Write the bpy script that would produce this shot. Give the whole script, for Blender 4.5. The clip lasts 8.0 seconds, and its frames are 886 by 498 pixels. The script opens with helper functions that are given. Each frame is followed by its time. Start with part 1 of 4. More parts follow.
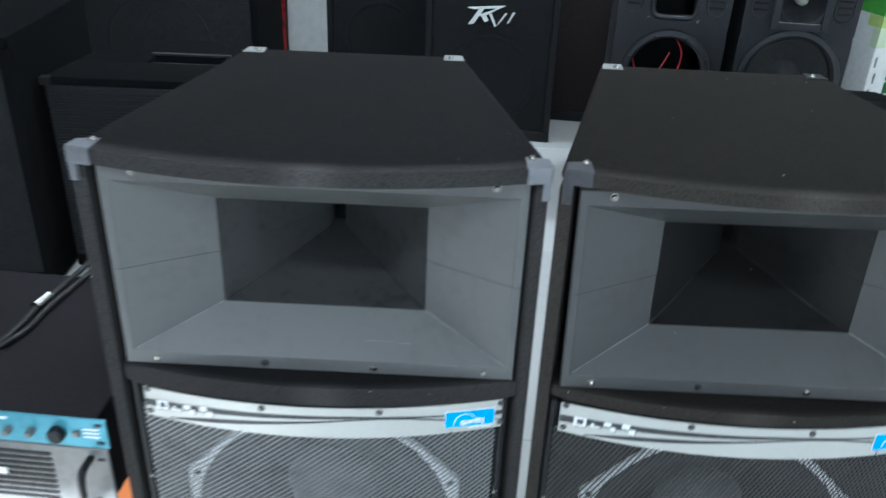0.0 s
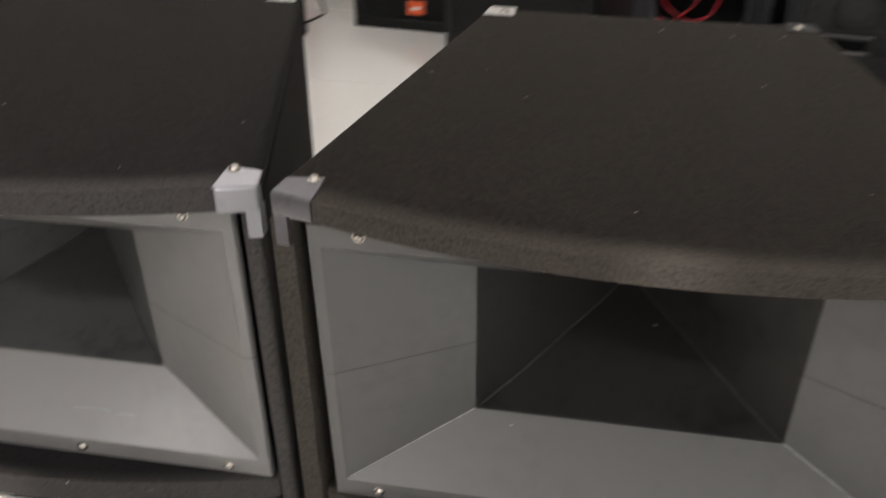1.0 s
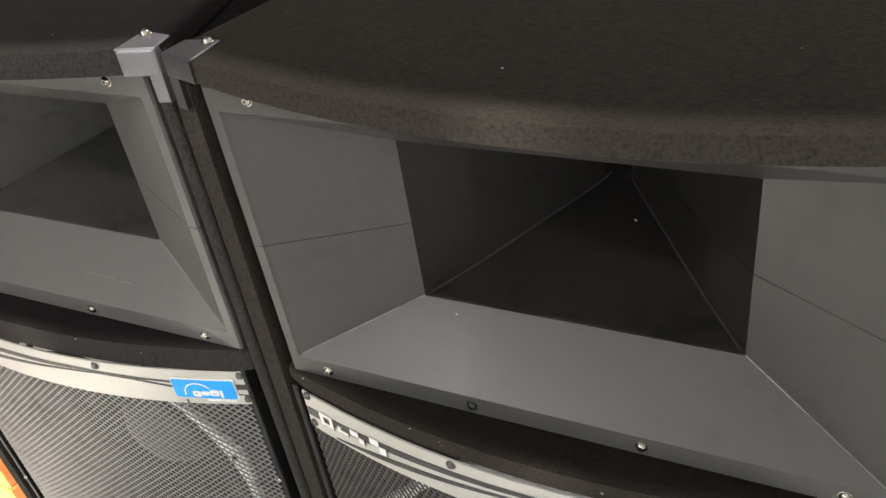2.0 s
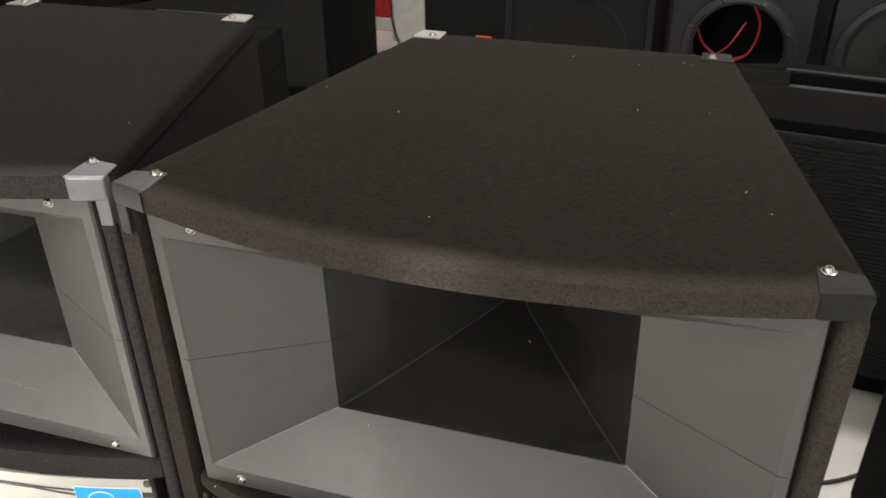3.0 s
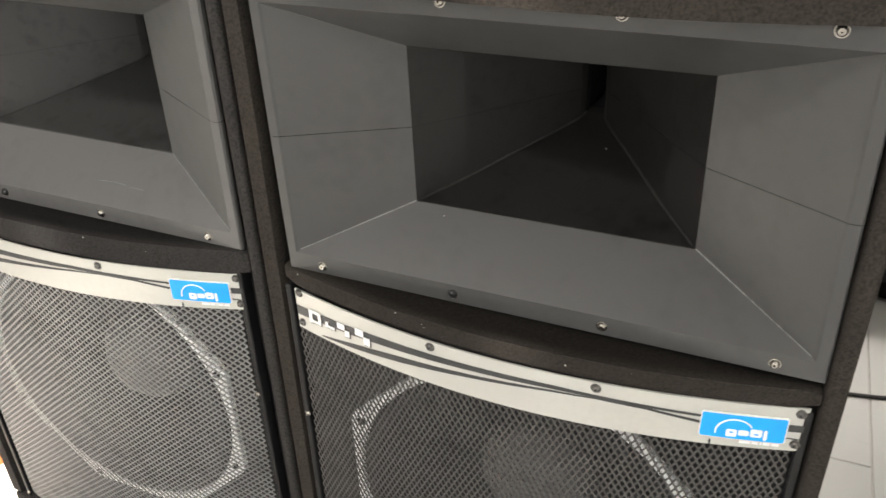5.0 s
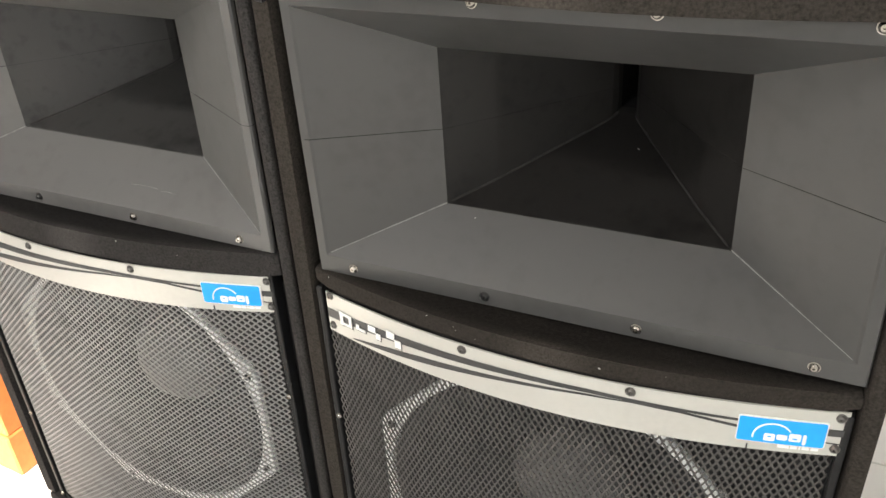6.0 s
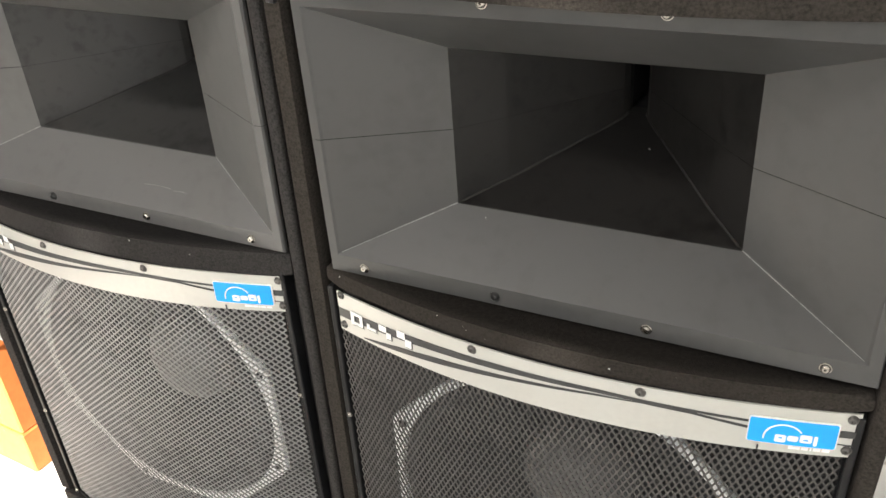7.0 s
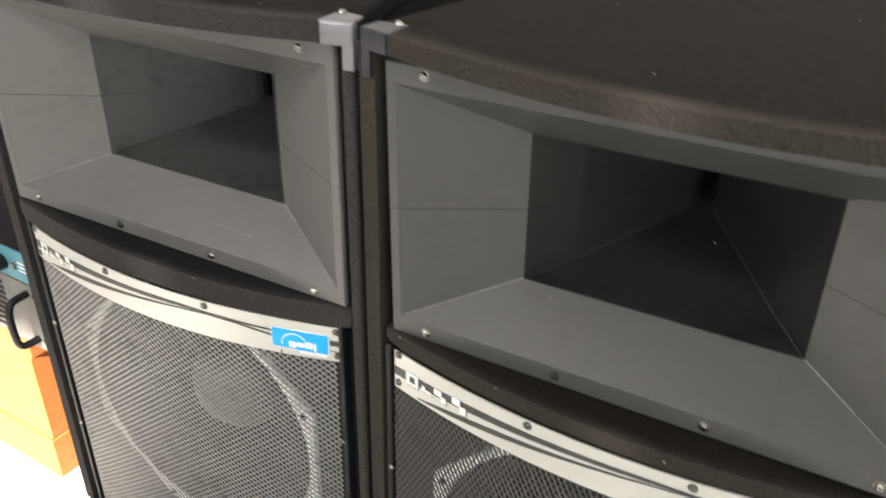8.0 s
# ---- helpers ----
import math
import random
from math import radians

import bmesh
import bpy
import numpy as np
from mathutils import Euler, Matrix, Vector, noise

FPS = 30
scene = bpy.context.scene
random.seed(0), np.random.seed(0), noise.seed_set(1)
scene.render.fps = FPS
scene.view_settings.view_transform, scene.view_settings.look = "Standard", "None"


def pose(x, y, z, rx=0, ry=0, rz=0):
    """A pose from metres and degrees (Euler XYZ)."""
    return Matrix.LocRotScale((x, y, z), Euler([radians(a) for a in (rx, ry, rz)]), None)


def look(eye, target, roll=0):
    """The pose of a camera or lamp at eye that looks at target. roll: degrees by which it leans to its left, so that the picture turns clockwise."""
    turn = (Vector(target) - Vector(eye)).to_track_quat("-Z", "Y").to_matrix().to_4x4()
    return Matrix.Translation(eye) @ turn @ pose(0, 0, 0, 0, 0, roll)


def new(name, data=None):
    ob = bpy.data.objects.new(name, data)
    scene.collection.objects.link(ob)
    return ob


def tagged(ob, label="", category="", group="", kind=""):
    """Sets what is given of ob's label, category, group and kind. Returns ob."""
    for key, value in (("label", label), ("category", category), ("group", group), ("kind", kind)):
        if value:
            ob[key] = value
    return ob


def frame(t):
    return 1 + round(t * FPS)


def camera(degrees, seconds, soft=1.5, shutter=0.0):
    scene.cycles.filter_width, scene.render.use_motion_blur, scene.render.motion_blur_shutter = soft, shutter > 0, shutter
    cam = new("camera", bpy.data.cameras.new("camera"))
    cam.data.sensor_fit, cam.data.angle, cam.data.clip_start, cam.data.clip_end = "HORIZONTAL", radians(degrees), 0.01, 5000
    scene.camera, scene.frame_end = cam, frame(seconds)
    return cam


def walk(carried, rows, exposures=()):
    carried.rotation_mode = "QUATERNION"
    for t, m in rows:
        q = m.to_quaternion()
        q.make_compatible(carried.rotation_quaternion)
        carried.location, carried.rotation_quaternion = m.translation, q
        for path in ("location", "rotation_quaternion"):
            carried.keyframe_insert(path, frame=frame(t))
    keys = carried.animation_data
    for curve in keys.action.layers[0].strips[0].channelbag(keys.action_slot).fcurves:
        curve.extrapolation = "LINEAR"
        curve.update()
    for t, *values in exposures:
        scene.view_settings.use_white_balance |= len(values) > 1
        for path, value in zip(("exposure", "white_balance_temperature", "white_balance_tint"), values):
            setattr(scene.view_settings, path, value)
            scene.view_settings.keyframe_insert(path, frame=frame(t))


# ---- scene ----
cam = camera(55.8, 8.0, shutter=0.3)
PATH = [
    (0, (0.059, 0.004, 1.297), (-0.061, 1.762, 0.35), 2.4),
    (0.2, (0.134, 0.116, 1.292), (0.044, 1.873, 0.340), 4.1),
    (0.3, (0.189, 0.165, 1.3), (0.118, 1.931, 0.363), 4.7),
    (0.4, (0.215, 0.211, 1.295), (0.174, 1.982, 0.366), 4.9),
    (0.5, (0.24, 0.244, 1.293), (0.203, 2.007, 0.35), 5.1),
    (0.6, (0.262, 0.296, 1.281), (0.254, 2.05, 0.321), 6.4),
    (0.8, (0.302, 0.361, 1.254), (0.235, 2.072, 0.221), 5.3),
    (1, (0.365, 0.427, 1.216), (0.009, 2.064, 0.124), 0.2),
    (1.2, (0.453, 0.471, 1.181), (-0.229, 1.94, 0.007), -4.6),
    (2.3, (0.596, 0.508, 1.143), (-0.259, 1.877, -0.038), -8.7),
    (2.5, (0.591, 0.497, 1.174), (-0.218, 1.937, 0.046), -6.7),
    (2.8, (0.59, 0.475, 1.201), (-0.109, 2.024, 0.147), -3.0),
    (3, (0.582, 0.448, 1.209), (-0.023, 2.06, 0.191), -0.8),
    (3.4, (0.526, 0.364, 1.216), (0.042, 2.029, 0.220), 1.3),
    (3.5, (0.538, 0.357, 1.207), (-0.002, 2.004, 0.209), 0.6),
    (3.8, (0.58, 0.351, 1.167), (-0.058, 1.95, 0.15), -0.0),
    (4, (0.621, 0.356, 1.121), (-0.063, 1.927, 0.089), -0.3),
    (4.5, (0.646, 0.349, 1.087), (-0.073, 1.899, 0.048), -0.5),
    (5, (0.632, 0.346, 1.065), (-0.157, 1.862, 0.026), -1.9),
    (5.2, (0.623, 0.349, 1.062), (-0.186, 1.852, 0.02), -2.4),
    (6.5, (0.626, 0.346, 1.066), (-0.226, 1.831, 0.032), -3.4),
    (7, (0.627, 0.347, 1.066), (-0.241, 1.822, 0.03), -3.6),
    (7.5, (0.623, 0.351, 1.066), (-0.248, 1.825, 0.033), -2.6),
    (7.8, (0.604, 0.346, 1.094), (-0.274, 1.818, 0.064), -0.8),
    (8, (0.57, 0.33, 1.129), (-0.316, 1.807, 0.114), 1.3),
]
EXPOSURES = [(0.0, 2.12, 5050, 2), (0.15, 2.14, 5250, 5), (0.4, 2.16, 6350, 14), (0.8, 2.23, 6550, 15), (1.6, 2.18, 6550, 13), (2.3, 1.98, 6600, 12), (2.6, 2.03, 6600, 12), (3.0, 2.28, 6620, 12), (4.0, 2.28, 6620, 12), (6.3, 2.33, 6620, 12), (8.0, 2.35, 6600, 12)]
walk(cam, [(t, look(eye, target, roll)) for t, eye, target, roll in PATH], EXPOSURES)

# ---- light ----
world = bpy.data.worlds.new("world")
scene.world = world
world.use_nodes = True
wn = world.node_tree.nodes
sky = wn.new("ShaderNodeTexSky")
sky.sky_type = "NISHITA"
sky.sun_disc = False
sky.sun_elevation = radians(30)
sky.sun_rotation = radians(170)
world.node_tree.links.new(sky.outputs[0], wn["Background"].inputs[0])
wn["Background"].inputs[1].default_value = 0.025

SUN_WAY = Vector((-0.19, 0.86, -0.50))
sun = new("sun", bpy.data.lights.new("sun", "SUN"))
sun.data.energy, sun.data.angle, sun.data.color = 5.0, radians(0.6), (1.0, 0.95, 0.86)
sun.matrix_world = look((-3, -12, 7), Vector((-3, -12, 7)) + SUN_WAY)

# front daylight, raised as fill; its high opening is assumed and unseen
day = new("front_daylight_fill", bpy.data.lights.new("front_daylight_fill", "AREA"))
day.data.shape, day.data.size, day.data.size_y = "RECTANGLE", 0.52, 0.92
day.data.energy, day.data.color = 8.5, (0.95, 0.98, 1.0)
day.matrix_world = look((0.06, -2.55, 1.98), (0.06, 0, 1.98))

# fill light for the horns' walls, in an added, unseen side opening
side_fill = new("side_fill_light", bpy.data.lights.new("side_fill_light", "AREA"))
side_fill.data.shape, side_fill.data.size, side_fill.data.size_y = "RECTANGLE", 1.7, 1.9
side_fill.data.energy, side_fill.data.color = 4.5, (0.95, 0.98, 1.0)
side_fill.matrix_world = look((3.38, -1.45, 1.35), (0, -1.45, 1.35))

# overhead light of unseen ceiling panels, each placed and powered as fill
LAMPS = [(-0.95, -0.95), (1.5, -1.3), (-1.2, 3.2), (1.15, 2.55)]
for lx, ly in LAMPS:
    lamp = new("panel_light", bpy.data.lights.new("panel_light", "AREA"))
    lamp.data.shape, lamp.data.size, lamp.data.size_y = "RECTANGLE", 1.15, 0.28
    lamp.data.energy, lamp.data.color = ((10.0 if lx < 0 else 0.7) if ly < 1 else (4.8 if lx < 0 else 9.0)), (1.0, 0.97, 0.92)
    lamp.matrix_world = pose(lx, ly, 2.93)


# ---- materials ----
def mat(name, base, rough=0.6, metal=0.0, var=0.25, coarse=3.0, fine=60.0, bump=0.0, bump_scale=None, spec=0.5, island=0.0):
    """Two scales of colour variation, a rough-map and fine relief."""
    m = bpy.data.materials.new(name)
    m.use_nodes = True
    nt = m.node_tree
    b = nt.nodes["Principled BSDF"]
    b.inputs["Metallic"].default_value = metal
    b.inputs["Specular IOR Level"].default_value = spec
    co = nt.nodes.new("ShaderNodeTexCoord")
    big = nt.nodes.new("ShaderNodeTexNoise")
    big.inputs["Scale"].default_value, big.inputs["Detail"].default_value = coarse, 5
    small = nt.nodes.new("ShaderNodeTexNoise")
    small.inputs["Scale"].default_value, small.inputs["Detail"].default_value = fine, 4
    for n in (big, small):
        nt.links.new(co.outputs["Object"], n.inputs["Vector"])
    mix = nt.nodes.new("ShaderNodeMath")
    mix.operation = "ADD"
    nt.links.new(big.outputs[0], mix.inputs[0])
    nt.links.new(small.outputs[0], mix.inputs[1])
    last = mix.outputs[0]
    if island:
        info = nt.nodes.new("ShaderNodeObjectInfo")
        add = nt.nodes.new("ShaderNodeMath")
        add.operation = "MULTIPLY_ADD"
        add.inputs[1].default_value = island
        nt.links.new(info.outputs["Random"], add.inputs[0])
        nt.links.new(last, add.inputs[2])
        last = add.outputs[0]
    ramp = nt.nodes.new("ShaderNodeValToRGB")
    lo = [max(0.0, c * (1 - var)) for c in base]
    hi = [min(1.0, c * (1 + var)) for c in base]
    ramp.color_ramp.elements[0].position, ramp.color_ramp.elements[0].color = 0.7, (*lo, 1)
    ramp.color_ramp.elements[1].position, ramp.color_ramp.elements[1].color = 1.3 + island, (*hi, 1)
    ramp.color_ramp.elements[1].position = min(1.0, ramp.color_ramp.elements[1].position / 1.3)
    half = nt.nodes.new("ShaderNodeMath")
    half.operation = "MULTIPLY"
    half.inputs[1].default_value = 0.77
    nt.links.new(last, half.inputs[0])
    ramp.color_ramp.elements[0].position = 0.55
    nt.links.new(half.outputs[0], ramp.inputs[0])
    nt.links.new(ramp.outputs[0], b.inputs["Base Color"])
    rr = nt.nodes.new("ShaderNodeMapRange")
    rr.inputs[3].default_value, rr.inputs[4].default_value = max(0.02, rough - 0.08), min(1.0, rough + 0.08)
    nt.links.new(big.outputs[0], rr.inputs[0])
    nt.links.new(rr.outputs[0], b.inputs["Roughness"])
    if bump:
        bp = nt.nodes.new("ShaderNodeBump")
        bp.inputs["Strength"].default_value = bump
        bp.inputs["Distance"].default_value = 0.002
        tex = small
        if bump_scale:
            tex = nt.nodes.new("ShaderNodeTexNoise")
            tex.inputs["Scale"].default_value, tex.inputs["Detail"].default_value = bump_scale, 3
            nt.links.new(co.outputs["Object"], tex.inputs["Vector"])
        nt.links.new(tex.outputs[0], bp.inputs["Height"])
        nt.links.new(bp.outputs[0], b.inputs["Normal"])
    return m


def carpet(name, base, worn_lit=None, sheen=0.045):
    """Short cabinet carpet: fuzzy grain and faint dusty patches; paler along a bowed front edge where asked, as rubbing
    and painted front light.
    """
    m = mat(name, base, rough=0.95, var=0.45, coarse=420, fine=900, bump=0.5, bump_scale=600, spec=0.04)
    nt = m.node_tree
    b = nt.nodes["Principled BSDF"]
    b.inputs["Sheen Weight"].default_value = sheen
    b.inputs["Sheen Roughness"].default_value = 0.5
    b.inputs["Sheen Tint"].default_value = (0.75, 0.68, 0.58, 1)
    co = nt.nodes.new("ShaderNodeTexCoord")

    def noise(scale, lo, hi, top):
        n = nt.nodes.new("ShaderNodeTexNoise")
        n.inputs["Scale"].default_value, n.inputs["Detail"].default_value = scale, 5
        nt.links.new(co.outputs["Object"], n.inputs["Vector"])
        r = nt.nodes.new("ShaderNodeMapRange")
        r.inputs[1].default_value, r.inputs[2].default_value, r.inputs[4].default_value = lo, hi, top
        nt.links.new(n.outputs[0], r.inputs[0])
        return r.outputs[0]

    def maths(kind, p, q):
        n = nt.nodes.new("ShaderNodeMath")
        n.operation = kind
        for k, v in enumerate((p, q)):
            if isinstance(v, float):
                n.inputs[k].default_value = v
            else:
                nt.links.new(v, n.inputs[k])
        return n.outputs[0]

    def over(amount, colour):
        mix = nt.nodes.new("ShaderNodeMix")
        mix.data_type = "RGBA"
        old = b.inputs["Base Color"].links[0].from_socket
        nt.links.new(amount, mix.inputs["Factor"])
        nt.links.new(old, mix.inputs[6])
        mix.inputs[7].default_value = (*colour, 1)
        nt.links.new(mix.outputs[2], b.inputs["Base Color"])

    # tufts, and dust lying in soft patches of two sizes
    over(noise(250, 0.40, 0.64, 0.95), [c * 2.7 for c in base])
    over(noise(38, 0.48, 0.72, 0.40), [c * 2.2 for c in base])
    over(noise(9, 0.45, 0.75, 0.35), [c * 1.8 for c in base])
    if worn_lit:
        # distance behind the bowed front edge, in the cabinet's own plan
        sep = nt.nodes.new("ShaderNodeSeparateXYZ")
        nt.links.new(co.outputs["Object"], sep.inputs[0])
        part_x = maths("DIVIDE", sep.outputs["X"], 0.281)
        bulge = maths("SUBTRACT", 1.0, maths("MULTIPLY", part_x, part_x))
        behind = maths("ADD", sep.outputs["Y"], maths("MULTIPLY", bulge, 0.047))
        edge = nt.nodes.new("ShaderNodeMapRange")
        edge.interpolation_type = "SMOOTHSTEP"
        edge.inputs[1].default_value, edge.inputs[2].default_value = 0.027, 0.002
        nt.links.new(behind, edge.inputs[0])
        # pale front: rubbed edge, plus front light painted onto ledges and side panels
        over(maths("MULTIPLY", edge.outputs[0], noise(420, 0.10, 0.62, 1.0)), worn_lit)
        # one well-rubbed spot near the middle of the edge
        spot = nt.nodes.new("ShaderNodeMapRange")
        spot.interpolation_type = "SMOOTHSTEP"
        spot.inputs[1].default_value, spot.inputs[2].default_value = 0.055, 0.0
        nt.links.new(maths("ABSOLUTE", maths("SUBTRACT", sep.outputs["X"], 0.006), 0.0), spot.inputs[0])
        over(maths("MULTIPLY", maths("MULTIPLY", edge.outputs[0], spot.outputs[0]), noise(480, 0.2, 0.9, 0.8)), [c * 2.6 for c in worn_lit])
    return m


def holes(name, base, scale, rough=0.5):
    """Fine woven speaker mesh, too small to model."""
    m = mat(name, base, rough=rough, var=0.3, coarse=4, fine=80, spec=0.2)
    nt = m.node_tree
    co = nt.nodes.new("ShaderNodeTexCoord")
    vo = nt.nodes.new("ShaderNodeTexVoronoi")
    vo.inputs["Scale"].default_value, vo.inputs["Randomness"].default_value = scale, 0.0
    nt.links.new(co.outputs["Object"], vo.inputs["Vector"])
    bp = nt.nodes.new("ShaderNodeBump")
    bp.inputs["Strength"].default_value, bp.inputs["Distance"].default_value = 1.0, 0.004
    bp.invert = True
    nt.links.new(vo.outputs["Distance"], bp.inputs["Height"])
    nt.links.new(bp.outputs[0], nt.nodes["Principled BSDF"].inputs["Normal"])
    return m


# second colour pales the front: rubbing together with painted front light
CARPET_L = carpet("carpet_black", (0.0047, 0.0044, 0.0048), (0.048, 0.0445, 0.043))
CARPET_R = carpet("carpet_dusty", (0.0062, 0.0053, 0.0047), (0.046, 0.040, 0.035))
CARPET_BG = carpet("carpet_background", (0.0036, 0.0036, 0.0038), sheen=0.012)
# the pair's one plastic, paler on L to carry its stronger light
HORN_L = mat("horn_plastic_lit", (0.099, 0.097, 0.0935), rough=0.38, spec=0.55, var=0.07, coarse=5, fine=60, bump=0.04, bump_scale=700)
HORN_R = mat("horn_plastic", (0.059, 0.0585, 0.0572), rough=0.38, spec=0.5, var=0.07, coarse=5, fine=60, bump=0.04, bump_scale=700)
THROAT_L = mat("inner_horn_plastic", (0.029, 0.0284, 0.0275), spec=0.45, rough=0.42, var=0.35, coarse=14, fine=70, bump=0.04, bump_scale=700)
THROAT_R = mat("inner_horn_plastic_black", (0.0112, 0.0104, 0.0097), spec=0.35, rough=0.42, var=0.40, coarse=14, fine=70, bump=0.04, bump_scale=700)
BLACK = mat("black_paint", (0.009, 0.009, 0.0095), rough=0.45, var=0.2, spec=0.3)
# hand-rubbed patches change the gloss of the horns
for m in (HORN_L, HORN_R):
    for node in m.node_tree.nodes:
        if node.type == "MAP_RANGE":
            node.inputs[3].default_value, node.inputs[4].default_value = 0.10, 0.68
WORN = mat("worn_plastic", (0.19, 0.19, 0.185), rough=0.6, var=0.35, coarse=30, fine=150)
BADGE_SCREW = mat("badge_screw", (0.10, 0.095, 0.09), rough=0.35, metal=0.7, var=0.3)
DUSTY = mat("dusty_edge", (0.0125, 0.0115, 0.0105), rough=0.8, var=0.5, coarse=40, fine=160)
DUST_SMEAR = mat("dust_smear", (0.060, 0.053, 0.047), rough=0.95, var=0.6, coarse=200, fine=500)
# near-black that puts the shade of deep openings into the colour
VOID = mat("dark_inside", (0.006, 0.006, 0.006), rough=0.9)
GRILLE = mat("grille_steel", (0.215, 0.214, 0.209), rough=0.4, metal=0.3, var=0.18, coarse=6, fine=40)
GRILLE_BLACK = mat("grille_black_steel", (0.057, 0.0535, 0.050), rough=0.45, metal=0.1, var=0.2, coarse=6, fine=40)
CHROME = mat("screw_steel", (0.36, 0.34, 0.31), rough=0.2, metal=1.0, var=0.3, fine=200)
BLACK_SCREW = mat("black_screw", (0.05, 0.05, 0.05), rough=0.3, metal=0.8)
PLASTIC_DARK = mat("bracket_black", (0.010, 0.0098, 0.0098), rough=0.65, spec=0.2, var=0.2)
BRACKET_L = mat("bracket_zinc", (0.21, 0.207, 0.222), rough=0.36, metal=0.6, var=0.08, coarse=20, fine=120)
PLATE_ZINC = mat("rear_plate_zinc", (0.33, 0.32, 0.31), rough=0.4, metal=0.6, var=0.2, coarse=30, fine=120)
BRACKET_R = mat("bracket_tarnished", (0.060, 0.058, 0.064), rough=0.36, metal=0.5, var=0.15, coarse=25, fine=120)
ALU = mat("brushed_aluminium", (0.55, 0.545, 0.505), rough=0.4, metal=0.35, var=0.02, coarse=8, fine=160)
INK = mat("badge_ink", (0.035, 0.035, 0.035), rough=0.4)
WHITE_INK = mat("white_ink", (0.82, 0.82, 0.80), rough=0.4, var=0.05)
BLUE_INK = mat("blue_ink", (0.0, 0.36, 0.92), rough=0.35, var=0.06)
BASKET = mat("basket_aluminium", (0.95, 0.94, 0.91), rough=0.45, metal=0.0, var=0.12, coarse=10, fine=120)
CONE = mat("paper_cone", (0.022, 0.022, 0.023), rough=0.8, var=0.25, coarse=12, fine=140, bump=0.2)
CAP = mat("dust_cap", (0.13, 0.13, 0.127), rough=0.5, var=0.15)
RUBBER = mat("rubber", (0.02, 0.02, 0.02), rough=0.7)
TILE = mat("glazed_tile", (0.66, 0.65, 0.62), rough=0.10, var=0.05, coarse=1.5, fine=30, island=0.25)
GROUT = mat("grout", (0.48, 0.46, 0.42), rough=0.9)
PAINT = mat("wall_paint", (0.74, 0.73, 0.69), rough=0.75, var=0.05, coarse=1.2, fine=25, bump=0.1)
PAINT_LOW_BOUNCE = mat("low_bounce_paint", (0.16, 0.16, 0.155), rough=0.75, var=0.08, coarse=1.2, fine=25, bump=0.1)
CEIL = mat("ceiling_paint", (0.78, 0.78, 0.76), rough=0.85, var=0.03)
PLASTIC = mat("moulded_plastic", (0.019, 0.0195, 0.022), rough=0.40, var=0.18, coarse=6, fine=150, bump=0.3, bump_scale=300)
MESH_BG = holes("fine_mesh", (0.016, 0.016, 0.0165), 170)
MESH_PV = holes("fine_mesh_black", (0.008, 0.008, 0.0085), 190)
ORANGE_CARD = mat("orange_cardboard", (0.55, 0.165, 0.040), rough=0.7, var=0.10, coarse=4, fine=60, bump=0.1)
CARD = mat("brown_cardboard", (0.50, 0.36, 0.22), rough=0.8, var=0.12)
BOX_WHITE = mat("printed_white_card", (0.84, 0.84, 0.81), rough=0.5, var=0.05)
BOX_GREEN = mat("printed_green", (0.12, 0.40, 0.06), rough=0.45, var=0.12)
BOX_LIME = mat("printed_lime", (0.48, 0.62, 0.18), rough=0.45, var=0.1)
PRINT_GREEN = mat("print_dark_green", (0.02, 0.13, 0.03), rough=0.5)
PRINT_GREY = mat("print_grey", (0.25, 0.25, 0.25), rough=0.5)
RED = mat("red_wire", (0.42, 0.018, 0.03), rough=0.4)
WIRE_W = mat("white_wire", (0.66, 0.60, 0.55), rough=0.5)
BADGE_RED = mat("orange_badge", (0.85, 0.12, 0.03), rough=0.4)
AMP_BLUE = mat("blue_face", (0.10, 0.30, 0.38), rough=0.35, metal=0.4, var=0.1)
AMP_GREY = mat("grey_face", (0.17, 0.17, 0.165), rough=0.4, metal=0.4, var=0.12)
AMP_TOP = mat("powder_coat", (0.013, 0.010, 0.012), rough=0.75, spec=0.25, var=0.2, fine=200, bump=0.2)
CABLE = mat("cable_rubber", (0.02, 0.018, 0.016), rough=0.55)
RED_PATTERN = mat("red_brocade", (0.28, 0.015, 0.015), rough=0.6, var=0.9, coarse=22, fine=60)
LINT = mat("lint_fluff", (0.42, 0.41, 0.39), rough=0.9)
HANDLE = mat("handle_plastic", (0.02, 0.02, 0.02), rough=0.42, var=0.15)
CONE_WHITE = mat("pale_plug", (0.36, 0.34, 0.28), rough=0.5)


# ---- mesh helpers ----
def thing(name, m, label, category, group="", kind=""):
    ob = new(name)
    ob.empty_display_size = 0.05
    ob.matrix_basis = m
    return tagged(ob, label, category, group, kind)


def part(name, bm, material, parent, label="", smooth=None):
    me = bm
    if not isinstance(bm, bpy.types.Mesh):
        bmesh.ops.recalc_face_normals(bm, faces=bm.faces)
        me = bpy.data.meshes.new(name)
        bm.to_mesh(me)
        bm.free()
        me.materials.append(material)
        if smooth is not None:
            me.polygons.foreach_set("use_smooth", [True] * len(me.polygons))
            me.set_sharp_from_angle(angle=radians(smooth))
    ob = new(name, me)
    ob.parent = parent
    if label:
        tagged(ob, label)
    return ob


def structure(name, bm, material, label):
    bmesh.ops.recalc_face_normals(bm, faces=bm.faces)
    me = bpy.data.meshes.new(name)
    bm.to_mesh(me)
    bm.free()
    me.materials.append(material)
    return tagged(new(name, me), label, name.split("_")[0], kind="structure")


